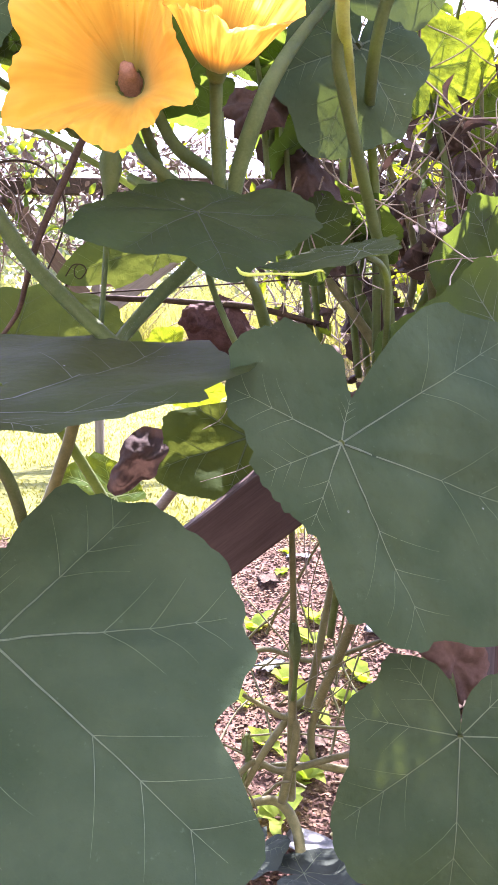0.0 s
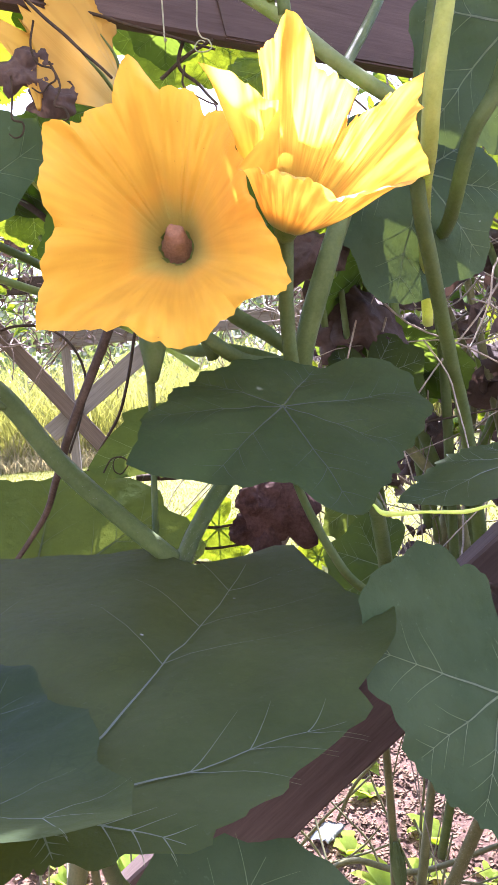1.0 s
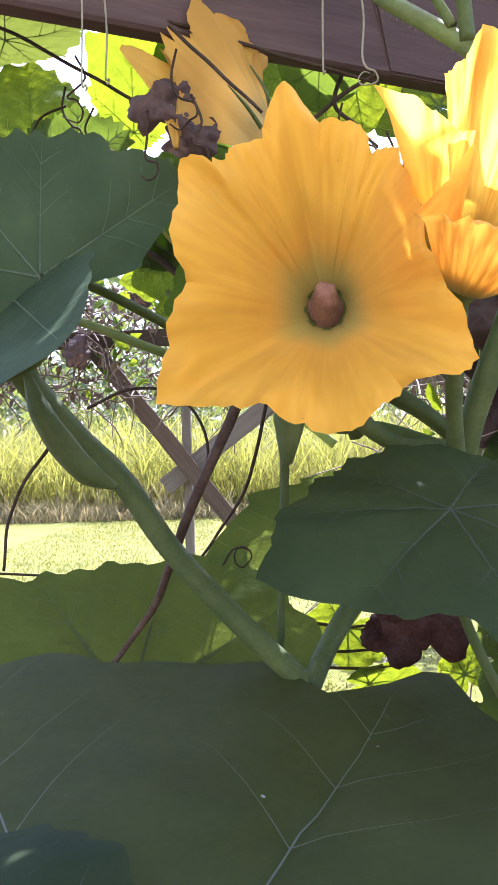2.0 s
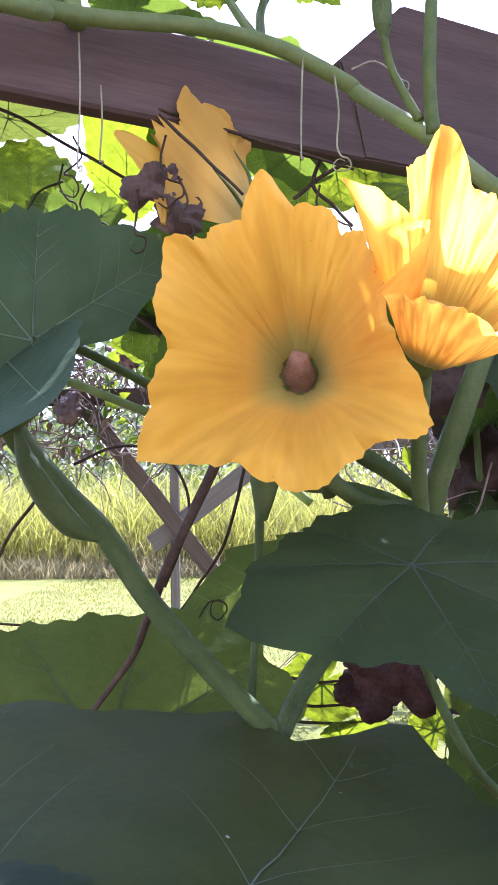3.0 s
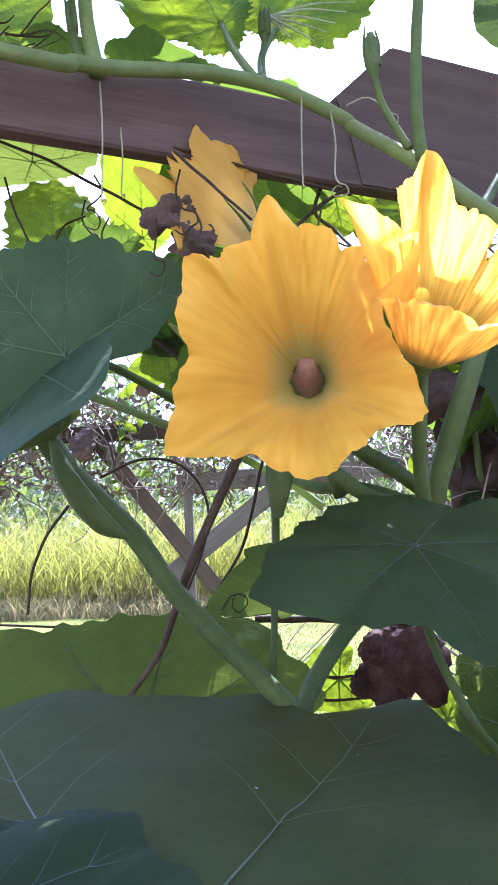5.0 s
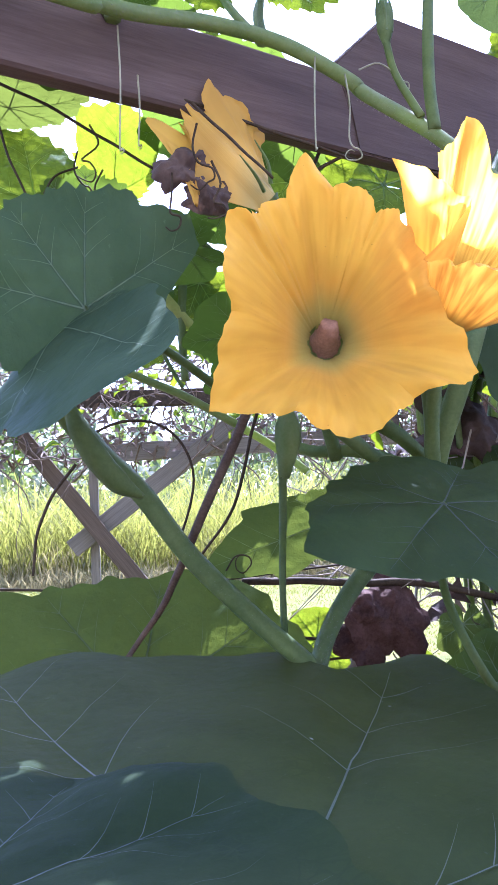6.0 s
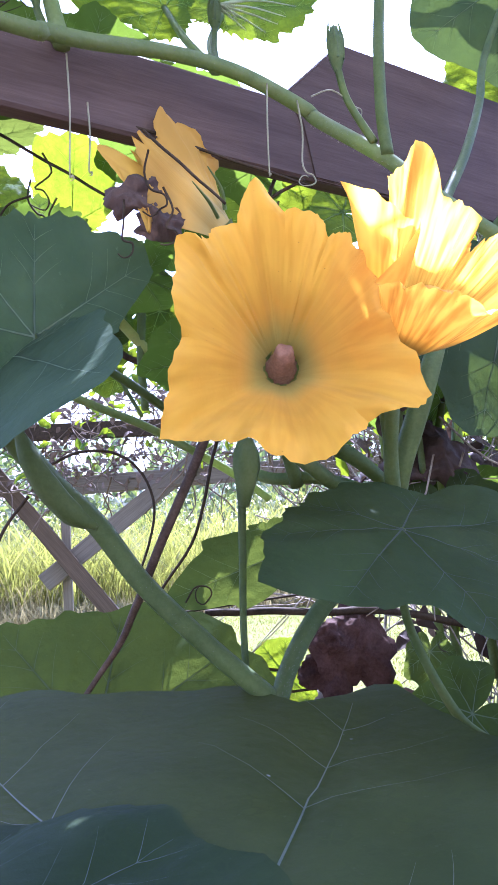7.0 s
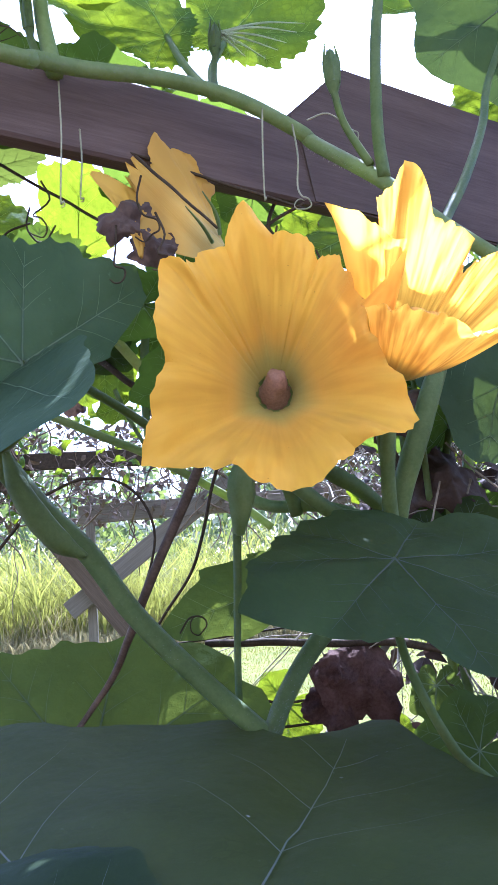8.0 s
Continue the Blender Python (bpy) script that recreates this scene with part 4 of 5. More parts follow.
# ---- stems and stalks ----
vine = thing("squash_vine", "sprawling green squash vine climbing through the garden fence", "vine")


def stem(label, pts, radii, material=None, hairs=False, seed=0, name="stem", category="stem", sides=10, ridge=0.06):
    on_vine = name == "stem"
    root = tube(name, pts, radii, material or M_STEM, vine if on_vine else None, label, sides=sides, ridge=ridge)
    if hairs:
        fuzz("hairs", pts, min(radii) * 0.95, root, seed)
    return root if on_vine else tagged(root, label, category)


stem("thick pale green vine running along the top of the fence rail", [(-1.2, 0.45, 1.2), (-0.75, 0.74, 1.19), (-0.353, 0.885, 1.139), (-0.308, 0.915, 1.144), (-0.274, 0.940, 1.150), (-0.206, 0.980, 1.163), (-0.142, 1.005, 1.157), (-0.083, 1.020, 1.131), (-0.068, 1.020, 1.117), (-0.017, 0.990, 1.066), (0.026, 0.970, 1.017), (0.081, 0.970, 0.977)], [0.0065, 0.0068, 0.0068, 0.0068, 0.0068, 0.0068], M_STEM_PALE, hairs=True, seed=1)
PET_F = [(-0.335, 0.960, 0.875), (-0.362, 0.985, 0.845), (-0.330, 1.005, 0.793), (-0.290, 1.010, 0.751), (-0.252, 1.000, 0.698), (-0.200, 0.985, 0.644), (-0.147, 0.968, 0.596)]
stem("thick green leaf stalk with a swollen upper part", PET_F, [0.009, 0.0105, 0.0104, 0.0096, 0.0090, 0.0086, 0.0084], hairs=True, seed=2)
stem("papery green sheath along the stalk", [(-0.345, 0.958, 0.832), (-0.336, 0.958, 0.806), (-0.322, 0.962, 0.781), (-0.304, 0.966, 0.759), (-0.286, 0.976, 0.747)], [0.003, 0.0085, 0.0105, 0.0095, 0.0025], hairs=True, seed=12)
stem("green leaf stalk rising to the flower cluster", [(-0.147, 0.965, 0.597), (-0.131, 1.000, 0.622), (-0.104, 1.030, 0.655), (-0.060, 1.050, 0.701), (-0.024, 1.050, 0.768)], [0.0076, 0.00798, 0.00836, 0.00836], hairs=True, seed=3)
stem("thick hairy stem below the blossoms", [(-0.020, 1.030, 0.757), (-0.013, 1.020, 0.793), (0.006, 1.010, 0.847), (0.024, 1.020, 0.889), (0.058, 1.060, 0.948), (0.118, 1.100, 1.027), (0.180, 1.080, 1.098), (0.212, 1.050, 1.136)], [0.00858, 0.01014, 0.00936, 0.00702, 0.00546, 0.00468], hairs=True, seed=4)
stem("thin pale stalk beside the thick stem", [(-0.033, 1.000, 0.768), (-0.031, 1.000, 0.808), (-0.035, 0.990, 0.848)], [0.005, 0.005, 0.006])
stem("arched green stalk under the blossom", [(-0.020, 1.040, 0.768), (-0.070, 1.020, 0.771), (-0.103, 1.000, 0.791), (-0.124, 1.020, 0.817), (-0.146, 1.060, 0.871)], [0.006, 0.00675, 0.00675, 0.006])
stem("arched green stalk beside the others", [(-0.023, 1.060, 0.777), (-0.049, 1.050, 0.798), (-0.085, 1.050, 0.825), (-0.118, 1.070, 0.887)], [0.0063, 0.0077, 0.007])
stem("curved green stalk behind the stem cluster", [(-0.016, 1.080, 0.763), (-0.076, 1.090, 0.785), (-0.121, 1.120, 0.790), (-0.150, 1.150, 0.806)], [0.006, 0.006, 0.006])
stem("tapering grey-green stem in the thick of the vine", [(0.115, 0.970, 1.093), (0.099, 0.980, 0.984), (0.095, 1.000, 0.915), (0.117, 1.050, 0.850), (0.157, 1.140, 0.756), (0.189, 1.200, 0.657), (0.22, 1.25, 0.35)], [0.003, 0.0055, 0.0075, 0.0075, 0.0075, 0.009])
stem("slanting grey-green stem crossing the foliage", [(0.195, 0.960, 1.084), (0.165, 0.975, 0.992), (0.144, 0.990, 0.954), (0.140, 1.050, 0.897), (0.163, 1.200, 0.867), (0.181, 1.250, 0.717), (0.20, 1.35, 0.2)], [0.0065, 0.007, 0.007, 0.0065, 0.006])
# Leaves above block the sun here, so its brightness is in the colour.
stem("sunlit yellow-green hairy stalk", [(0.14, 1.16, 0.80), (0.114, 1.050, 0.908), (0.096, 0.960, 0.935), (0.094, 0.925, 0.981), (0.106, 0.920, 1.039), (0.132, 0.930, 1.146), (0.154, 0.940, 1.229)], [0.006, 0.007, 0.008, 0.0075, 0.007], M_STEM_SUN, hairs=True, seed=6)
stem("brown-green stalk rising from the bed", [(0.062, 1.220, -0.077), (0.062, 1.200, 0.078), (0.062, 1.180, 0.211), (0.057, 1.160, 0.372)], [0.0072, 0.00648, 0.00504, 0.00432], M_STEM_OLD)
stem("olive stalk leaning in the bed", [(0.084, 1.200, 0.077), (0.100, 1.200, 0.162), (0.119, 1.200, 0.270)], [0.00648, 0.00576, 0.00504], M_STEM_OLD)
stem("olive stalk leaning toward the large leaf", [(0.095, 1.180, 0.086), (0.122, 1.150, 0.169), (0.145, 1.100, 0.268)], [0.0072, 0.0072, 0.0072], M_STEM_OLD, True, 7)
stem("crooked olive vine near the ground", [(-0.030, 1.180, -0.032), (0.007, 1.200, -0.008), (0.048, 1.200, -0.022), (0.130, 1.200, -0.001), (0.196, 1.200, 0.008)], [0.00432, 0.00504, 0.00504, 0.00432], M_STEM_OLD)
stem("forked olive stalk at the root of the plant", [(-0.009, 1.220, 0.086), (0.040, 1.210, 0.060), (0.068, 1.200, 0.043), (0.048, 1.200, -0.070)], [0.00288, 0.00432, 0.00576, 0.0072], M_STEM_OLD)
stem("thin arching stalk over the bed", [(-0.026, 1.300, 0.097), (0.026, 1.280, 0.132), (0.101, 1.250, 0.125), (0.200, 1.200, 0.178)], [0.003, 0.004, 0.004, 0.003], M_STEM_OLD)
stem("bent olive stem at the root of the plant", [(-0.010, 1.200, -0.052), (0.023, 1.200, 0.009), (0.065, 1.220, 0.060), (0.086, 1.220, 0.081)], [0.00504, 0.00576, 0.00576], M_STEM_OLD)
stem("old woody vine near the ground", [(-0.010, 1.200, -0.074), (0.041, 1.220, -0.081), (0.069, 1.200, -0.114), (0.074, 1.150, -0.169), (0.068, 1.120, -0.260)], [0.00504, 0.00792, 0.00792, 0.00864], M_STEM_OLD)
stem("hooked olive stalk near the ground", [(0.149, 1.220, -0.033), (0.099, 1.220, -0.019), (0.092, 1.220, 0.033), (0.107, 1.220, 0.077)], [0.00576, 0.00576, 0.00576], M_STEM_OLD)
stem("thin olive stem lying across the bed", [(-0.036, 1.300, -0.093), (0.035, 1.300, -0.066), (0.131, 1.280, -0.061), (0.223, 1.250, -0.082)], [0.0036, 0.0036, 0.0036], M_STEM_OLD)
stem("olive stem climbing out of the bed", [(-0.304, 0.950, 0.218), (-0.269, 0.980, 0.309), (-0.259, 1.000, 0.389)], [0.009, 0.009, 0.008], M_STEM_OLD)
stem("thin olive stem climbing out of the bed", [(-0.244, 1.000, 0.224), (-0.256, 1.000, 0.347), (-0.253, 1.020, 0.399)], [0.004, 0.004, 0.004], M_STEM_OLD)
stem("pale green leaf stalk behind the dark leaf", [(-0.370, 1.080, 0.900), (-0.330, 1.100, 0.886), (-0.284, 1.120, 0.867), (-0.240, 1.150, 0.850), (-0.158, 1.200, 0.806), (-0.116, 1.200, 0.773)], [0.004, 0.0042, 0.0045, 0.0045], M_STEM_PALE)
stem("sunlit pale stalk beyond the blossom", [(-0.285, 1.250, 1.008), (-0.257, 1.250, 0.973), (-0.228, 1.250, 0.939), (-0.191, 1.250, 0.897)], [0.006, 0.006, 0.006], M_STEM_SUN)
stem("upright green stem behind the blossom", [(-0.246, 1.25, 1.012), (-0.25, 1.25, 0.949), (-0.248, 1.25, 0.886)], [0.005, 0.005, 0.0045])
stem("thin green stem slanting behind the blossom", [(-0.281, 1.22, 0.937), (-0.269, 1.22, 0.908), (-0.251, 1.22, 0.874)], [0.0026, 0.0024, 0.0022])
stem("green vine running off to the side at the head of the stalk", [(-0.330, 0.975, 0.862), (-0.352, 0.965, 0.838), (-0.400, 0.950, 0.822), (-0.470, 0.930, 0.800)], [0.008, 0.006, 0.0055, 0.005])
stem("thin green stalk hanging straight down", [(-0.161, 1.030, 0.777), (-0.163, 1.030, 0.727), (-0.167, 1.020, 0.662), (-0.169, 1.000, 0.612)], [0.004, 0.0035, 0.003, 0.003])
stem("hairy young fruit with a shrunken end under the blossom", [(-0.156, 1.020, 0.820), (-0.156, 1.020, 0.802), (-0.157, 1.022, 0.784), (-0.160, 1.030, 0.760)], [0.006, 0.0110, 0.0118, 0.0085, 0.0045], M_STEM_PALE, hairs=True, seed=9, name="young_fruit", category="fruit", sides=12, ridge=0.12)
stem("pale leaf stalk rising out of the shaded leaf", [(0.026, 0.930, 0.547), (0.020, 0.900, 0.591), (0.004, 0.840, 0.645), (-0.005, 0.820, 0.661)], [0.006, 0.006, 0.005])
# Sunlight on the leaf rim, drawn as a thin bright strip.
stem("bright curled leaf edge catching the sun", [(-0.015, 0.757, 0.667), (-0.008, 0.752, 0.661), (0.015, 0.745, 0.661), (0.038, 0.738, 0.660), (0.053, 0.735, 0.663), (0.058, 0.740, 0.661)], [0.0008, 0.0018, 0.0009, 0.0014, 0.0008, 0.0006], M_EDGE)
for k, (x0, z0) in enumerate(((0.16, 0.30), (0.21, 0.32), (0.25, 0.28), (0.30, 0.30), (0.19, 0.25), (0.34, 0.32), (0.28, 0.2))):
    rnd = random.Random(900 + k)
    stem("grey-green upright squash stem in the dense growth", [(x0, 1.28 + 0.03 * k, z0), (x0 + rnd.uniform(-.06, .05), 1.3 + 0.03 * k, z0 + 0.25), (x0 + rnd.uniform(-.14, .10), 1.3 + 0.03 * k, z0 + 0.5), (x0 + rnd.uniform(-.2, .18), 1.28 + 0.03 * k, z0 + 0.85)],
         [0.010, 0.008, 0.006, 0.0025], M_STEM if k % 2 else M_STEM_OLD)

# woody sticks and wires
def stick(label, pts, radii, material=None, name="dry_stick", category="stick"):
    return tagged(tube(name, pts, radii, material or M_TWIG, sides=8, n=6, wob=0.0015), label, category, "dry sticks")


stick("straight dark brown dry stick standing in the vine", [(-0.165, 1.05, 0.875), (-0.199, 1.03, 0.806), (-0.2415, 1.03, 0.718), (-0.266, 1.060, 0.664), (-0.2825, 1.085, 0.634), (-0.3005, 1.090, 0.610), (-0.3185, 1.070, 0.588)], [0.0046, 0.0046, 0.0042, 0.0036, 0.0031, 0.0027, 0.0024], M_STICK)
stick("thin dark curved twig beside the stalk", [(-0.344, 1.000, 0.778), (-0.363, 1.000, 0.754), (-0.378, 1.000, 0.719), (-0.383, 1.000, 0.684)], [0.0015, 0.0014, 0.0012])
stick("dark arching tendril stem in front of the fence", [(-0.364, 1.200, 0.818), (-0.312, 1.200, 0.837), (-0.265, 1.200, 0.822), (-0.242, 1.200, 0.768), (-0.265, 1.180, 0.690)], [0.0017, 0.0016, 0.0015, 0.0013])
stick("thin dark twig near the crossed braces", [(-0.174, 1.150, 0.834), (-0.192, 1.150, 0.765), (-0.207, 1.160, 0.727), (-0.241, 1.200, 0.681), (-0.282, 1.250, 0.625)], [0.0018, 0.0016, 0.0014])
stick("horizontal dark woody stem behind the leaf", [(-0.194, 1.180, 0.656), (-0.129, 1.180, 0.654), (-0.065, 1.180, 0.649), (0.008, 1.200, 0.644), (0.108, 1.220, 0.619)], [0.004, 0.004, 0.0045, 0.004])
stick("taut fence wire behind the vine", [(-0.9, 1.09, 0.705), (-0.401, 1.130, 0.661), (-0.261, 1.150, 0.658), (0.3, 1.25, 0.70)], [0.0012, 0.0012, 0.0012], name="fence_wire", category="wire")
stick("dark wiry stem slanting below the rail", [(-0.429, 1.020, 1.142), (-0.367, 1.030, 1.115), (-0.316, 1.040, 1.086), (-0.270, 1.050, 1.060), (-0.248, 1.060, 1.050)], [0.0016, 0.0015, 0.0014])
stick("dark wiry stem across the fading blossom", [(-0.233, 0.960, 1.081), (-0.206, 0.955, 1.052), (-0.167, 0.950, 1.010)], [0.0014, 0.0014, 0.0012])
stick("dark wiry stem along the underside of the rail", [(-0.271, 0.990, 1.110), (-0.222, 1.000, 1.098), (-0.167, 1.020, 1.086), (-0.115, 1.030, 1.072), (-0.075, 1.040, 1.062)], [0.0014, 0.0016, 0.0016, 0.0012])
stick("loose dark stem hanging below the rail", [(-0.415, 1.050, 1.110), (-0.406, 1.050, 1.072), (-0.390, 1.050, 1.035)], [0.0012, 0.0012, 0.0011])
stick("curved dark stem before the lit leaf", [(-0.383, 1.100, 1.057), (-0.370, 1.100, 1.076), (-0.348, 1.100, 1.084)], [0.0012, 0.0012, 0.0012])
stick("dark bent twig behind the blossoms", [(-0.099, 1.100, 1.103), (-0.109, 1.100, 1.071), (-0.091, 1.100, 1.051), (-0.075, 1.080, 1.025)], [0.0019, 0.0019, 0.0015])
stick("dark crossed twig behind the blossoms", [(-0.128, 1.100, 1.059), (-0.100, 1.100, 1.080), (-0.075, 1.080, 1.087)], [0.0019, 0.0019, 0.0015])
stick("grey wooden stake leaning over the lawn", [(-0.183, 1.600, 0.258), (-0.095, 1.600, 0.369), (-0.016, 1.620, 0.472), (0.132, 1.650, 0.670)], [0.010, 0.010, 0.010], M_WOOD_GREY, "garden_stake", "stake")
stick("dark slanting stem at the edge of the leaf", [(-0.288, 1.150, 0.333), (-0.272, 1.150, 0.379), (-0.241, 1.120, 0.445), (-0.217, 1.100, 0.512), (-0.195, 1.080, 0.570)], [0.008, 0.008, 0.008], M_STEM_OLD)
for z in (0.589, 0.564, 0.546):
    stick("short dark twig crossing the lime leaf", [(-0.142, 1.235, z), (-0.112, 1.236, z - 0.004), (-0.072 + (0.589 - z) * 0.5, 1.235, z - 0.001)], [0.0018, 0.0016, 0.0013])
stick("brown curved twig behind the dark leaf", [(-0.330, 1.300, 1.009), (-0.289, 1.280, 0.975), (-0.262, 1.280, 0.953), (-0.222, 1.280, 0.945)], [0.004, 0.004, 0.004])

# hanging threads and tendrils
curl("tendril", (-0.293, 0.945, 1.142), [(0, 0, 0), (0.001, 0, -0.05), (-0.001, 0, -0.105)], 0.004, 0.5, M_HAIR, "straight pale tendril hanging from the vine")
curl("tendril", (-0.278, 0.955, 1.104), [(0, 0, 0), (0.001, 0, -0.03), (-0.001, 0, -0.06)], 0.003, 0.5, M_HAIR, "thin pale tendril hanging below the rail")
curl("tendril", (-0.118, 1.000, 1.144), [(0, 0, 0), (-0.002, 0, -0.04), (-0.003, 0, -0.085)], 0.002, 0.5, M_HAIR, "straight pale tendril hanging before the rail")
curl("tendril", (-0.093, 0.990, 1.122), [(0, 0, 0), (0.003, 0, -0.03), (0.001, 0, -0.058), (0.004, 0, -0.068)], 0.008, 1.2, M_HAIR, "pale tendril with a coiled end")
curl("tendril", (-0.078, 1.000, 1.131), [(0, 0, 0), (0.02, 0, 0.006), (0.04, 0, -0.01)], 0.008, 0.6, M_HAIR, "short pale tendril on the vine")
curl("tendril", (0.058, 1.120, 0.362), [(0, 0, 0), (-0.012, 0, 0.012), (-0.03, 0, 0.016)], 0.012, 1.1, M_HAIR, "pale looped tendril beside the leaf")
curl("tendril", (0.042, 1.150, 0.624), [(0, 0, 0), (0.002, 0, -0.015), (0.006, 0, -0.02)], 0.008, 1.5, M_TWIG, "small dark coiled tendril")
curl("tendril", (-0.216, 1.050, 0.677), [(0, 0, 0), (0.008, 0, 0.012), (0.016, 0, 0.014)], 0.009, 1.2, M_TWIG, "small dark curled tendril")
for k, (x, y, z) in enumerate(((-0.333, 1.080, 1.119), (-0.348, 1.100, 1.101), (-0.323, 1.100, 1.081), (-0.229, 0.970, 1.068), (-0.218, 0.960, 1.030), (-0.252, 0.970, 1.024), (-0.104, 1.070, 1.060), (-0.069, 1.060, 1.030))):
    rnd = random.Random(70 + k)
    curl("tendril", (x, y, z), [(0, 0, 0), (rnd.uniform(-.01, .01), 0, -0.02), (rnd.uniform(-.02, .02), 0, -0.035)], rnd.uniform(0.010, 0.020), 0.7, M_TWIG, "dark dried tendril curled under the rail", 0.0009, seed=k)

# buds
def bud(tip_at, foot, label, stalk=None, girth=1.0):
    foot, tip_at = Vector(foot), Vector(tip_at)
    way = (tip_at - foot).normalized()
    root = thing("flower_bud", label, "bud", "flower buds")
    ln = (tip_at - foot).length
    bm = bmesh.new()
    add_tube(bm, spline([foot, foot + way * ln * 0.25, foot + way * ln * 0.55, foot + way * ln * 0.8], 5), [q * girth for q in (0.003, 0.0075, 0.0075, 0.003)], 12, 0.1)
    part("bud_body", bm, M_STEM, root)
    for k in range(5):
        a = 2 * math.pi * k / 5
        side = way.orthogonal().normalized()
        d = Matrix.Rotation(a, 3, way) @ side
        tube("sepal", [foot + way * ln * 0.2 + d * 0.0055 * girth, foot + way * ln * 0.55 + d * 0.0068 * girth, foot + way * ln * (0.80 + 0.08 * (k % 3)) + d * 0.0045], [0.0022, 0.0020, 0.0004], M_STEM, root, sides=5)
    if stalk:
        tube("stalk", [foot + way * 0.004] + list(stalk), [0.0035, 0.0035, 0.004], M_STEM, root)
    return root


bud((-0.052, 1.000, 1.210), (-0.051, 1.000, 1.155), "closed grey-green flower bud on a slender stalk", stalk=[(-0.044, 1.000, 1.127), (-0.025, 0.990, 1.081)])
bud((-0.150, 1.130, 1.326), (-0.153, 1.120, 1.270), "hairy closed flower bud standing over the rail", stalk=[(-0.156, 1.100, 1.237), (-0.156, 1.060, 1.193)], girth=0.85)
bud((-0.323, 0.960, 1.246), (-0.317, 0.955, 1.185), "slim closed flower bud beside the upright stalk", stalk=[(-0.312, 0.955, 1.173), (-0.302, 0.955, 1.158)], girth=0.6)
bud((-0.004, 1.200, 0.044), (-0.001, 1.200, -0.004), "small green flower bud low in the bed", stalk=[(-0.008, 1.200, -0.034), (-0.014, 1.200, -0.060)])
bud((0.061, 1.170, 0.226), (0.066, 1.170, 0.149), "narrow olive flower bud on the upright stalk", stalk=[(0.064, 1.180, 0.116), (0.062, 1.190, 0.091)])

tangle("dry_stems", "thin olive and brown stems at the foot of the plant", 34, ((-0.08, 0.20), (1.18, 1.50), (-0.14, 0.10)), 0.34, 0.0022, M_STEM_OLD, 33, 0.22, (0.0, 0, 0.8), 0.7)
tangle("dry_stems", "thin green stems of weeds standing in the bed", 22, ((-0.56, -0.30), (1.45, 2.0), (-0.15, -0.05)), 0.26, 0.0022, M_STEM_OLD, 36, 0.25, (0.0, 0, 0.9), 0.5)
tangle("dry_stems", "wiry dried stems lying on the fence rail", 14, ((-0.46, -0.36), (0.93, 0.99), (1.180, 1.190)), 0.09, 0.0011, M_TWIG, 34, 0.4, (0.8, 0.45, 0.0), 0.25)



def leaf_fan(foot, ends, label):
    """A leaf still folded: pale hairy ribs that spread from one point."""
    root = thing("folded_leaf", label, "leaf")
    foot = Vector(foot)
    for k, e in enumerate(ends):
        e = Vector(e)
        mid = (foot + e) / 2 + Vector((0, 0, 0.006 - 0.002 * (k % 4)))
        rib = tube("rib", [foot, mid, e], [0.0016, 0.0012, 0.0004], M_FAN, root, sides=6, n=6)
        fuzz("hairs", [foot, mid, e], 0.0010, rib, 40 + k, 2200, 0.0045)
    return root


leaf_fan((-0.148, 1.128, 1.306), [(-0.063, 1.12, 1.299), (-0.075, 1.12, 1.287), (-0.100, 1.11, 1.263), (-0.121, 1.11, 1.266), (-0.052, 1.13, 1.316), (-0.130, 1.11, 1.280), (-0.086, 1.11, 1.272)],
         "young squash leaf still folded, with pale hairy ribs")

# ---- dead leaves ----
FACE = (0.05, -1, 0.1)
dead_leaf((0.008, 1.09, 0.878), 0.052, FACE, "dark purple-brown dead leaf under the sunlit blossom", 1)
dead_leaf((0.077, 1.180, 0.815), 0.070, FACE, seed=2)
dead_leaf((0.047, 1.200, 0.800), 0.050, FACE, seed=3)
dead_leaf((-0.030, 1.190, 0.604), 0.074, (0, -1, 0), "dark red-brown dead leaf hanging behind the stalks", 4, M_DEAD_RED, crumple=0.5)
dead_leaf((-0.060, 1.200, 0.580), 0.046, (0, -1, 0.2), "dark red-brown dead leaf hanging behind the stalks", 5, M_DEAD_RED, crumple=0.7)
dead_leaf((-0.130, 1.020, 0.462), 0.050, FACE, "folded brown dead leaf hanging under a green one", 6)
dead_leaf((0.221, 0.9, 0.257), 0.058, FACE, "brown papery dead leaf low on the plant", 7, M_PAPERY)
dead_leaf((0.138, 0.950, 0.538), 0.035, FACE, "small dark dead leaf by the large leaf", 8)
dead_leaf((-0.065, 1.120, 0.632), 0.034, FACE, seed=9, material=M_DEAD_RED)
dead_leaf((-0.242, 0.975, 1.034), 0.036, FACE, "shrivelled dark blossom remains hanging under the rail", 10)
dead_leaf((-0.221, 0.980, 1.010), 0.030, FACE, "shrivelled dark blossom remains hanging under the rail", 11)
dead_leaf((0.310, 1.350, 0.727), 0.09, FACE, seed=12)
dead_leaf((0.375, 1.400, 0.757), 0.08, FACE, seed=13)
dead_leaf((0.100, 1.300, 0.819), 0.05, FACE, seed=14)
dead_leaf((-0.175, 1.150, 0.688), 0.030, FACE, "dark red withered leaf by the wire", 15)
dead_leaf((-0.364, 1.500, 0.983), 0.028, FACE, seed=16)
dead_leaf((-1.137, 4.000, 1.212), 0.10, FACE, seed=17)
dead_leaf((0.112, 1.300, 0.809), 0.06, FACE, seed=18)
dead_leaf((0.152, 1.300, 0.779), 0.06, FACE, seed=19)

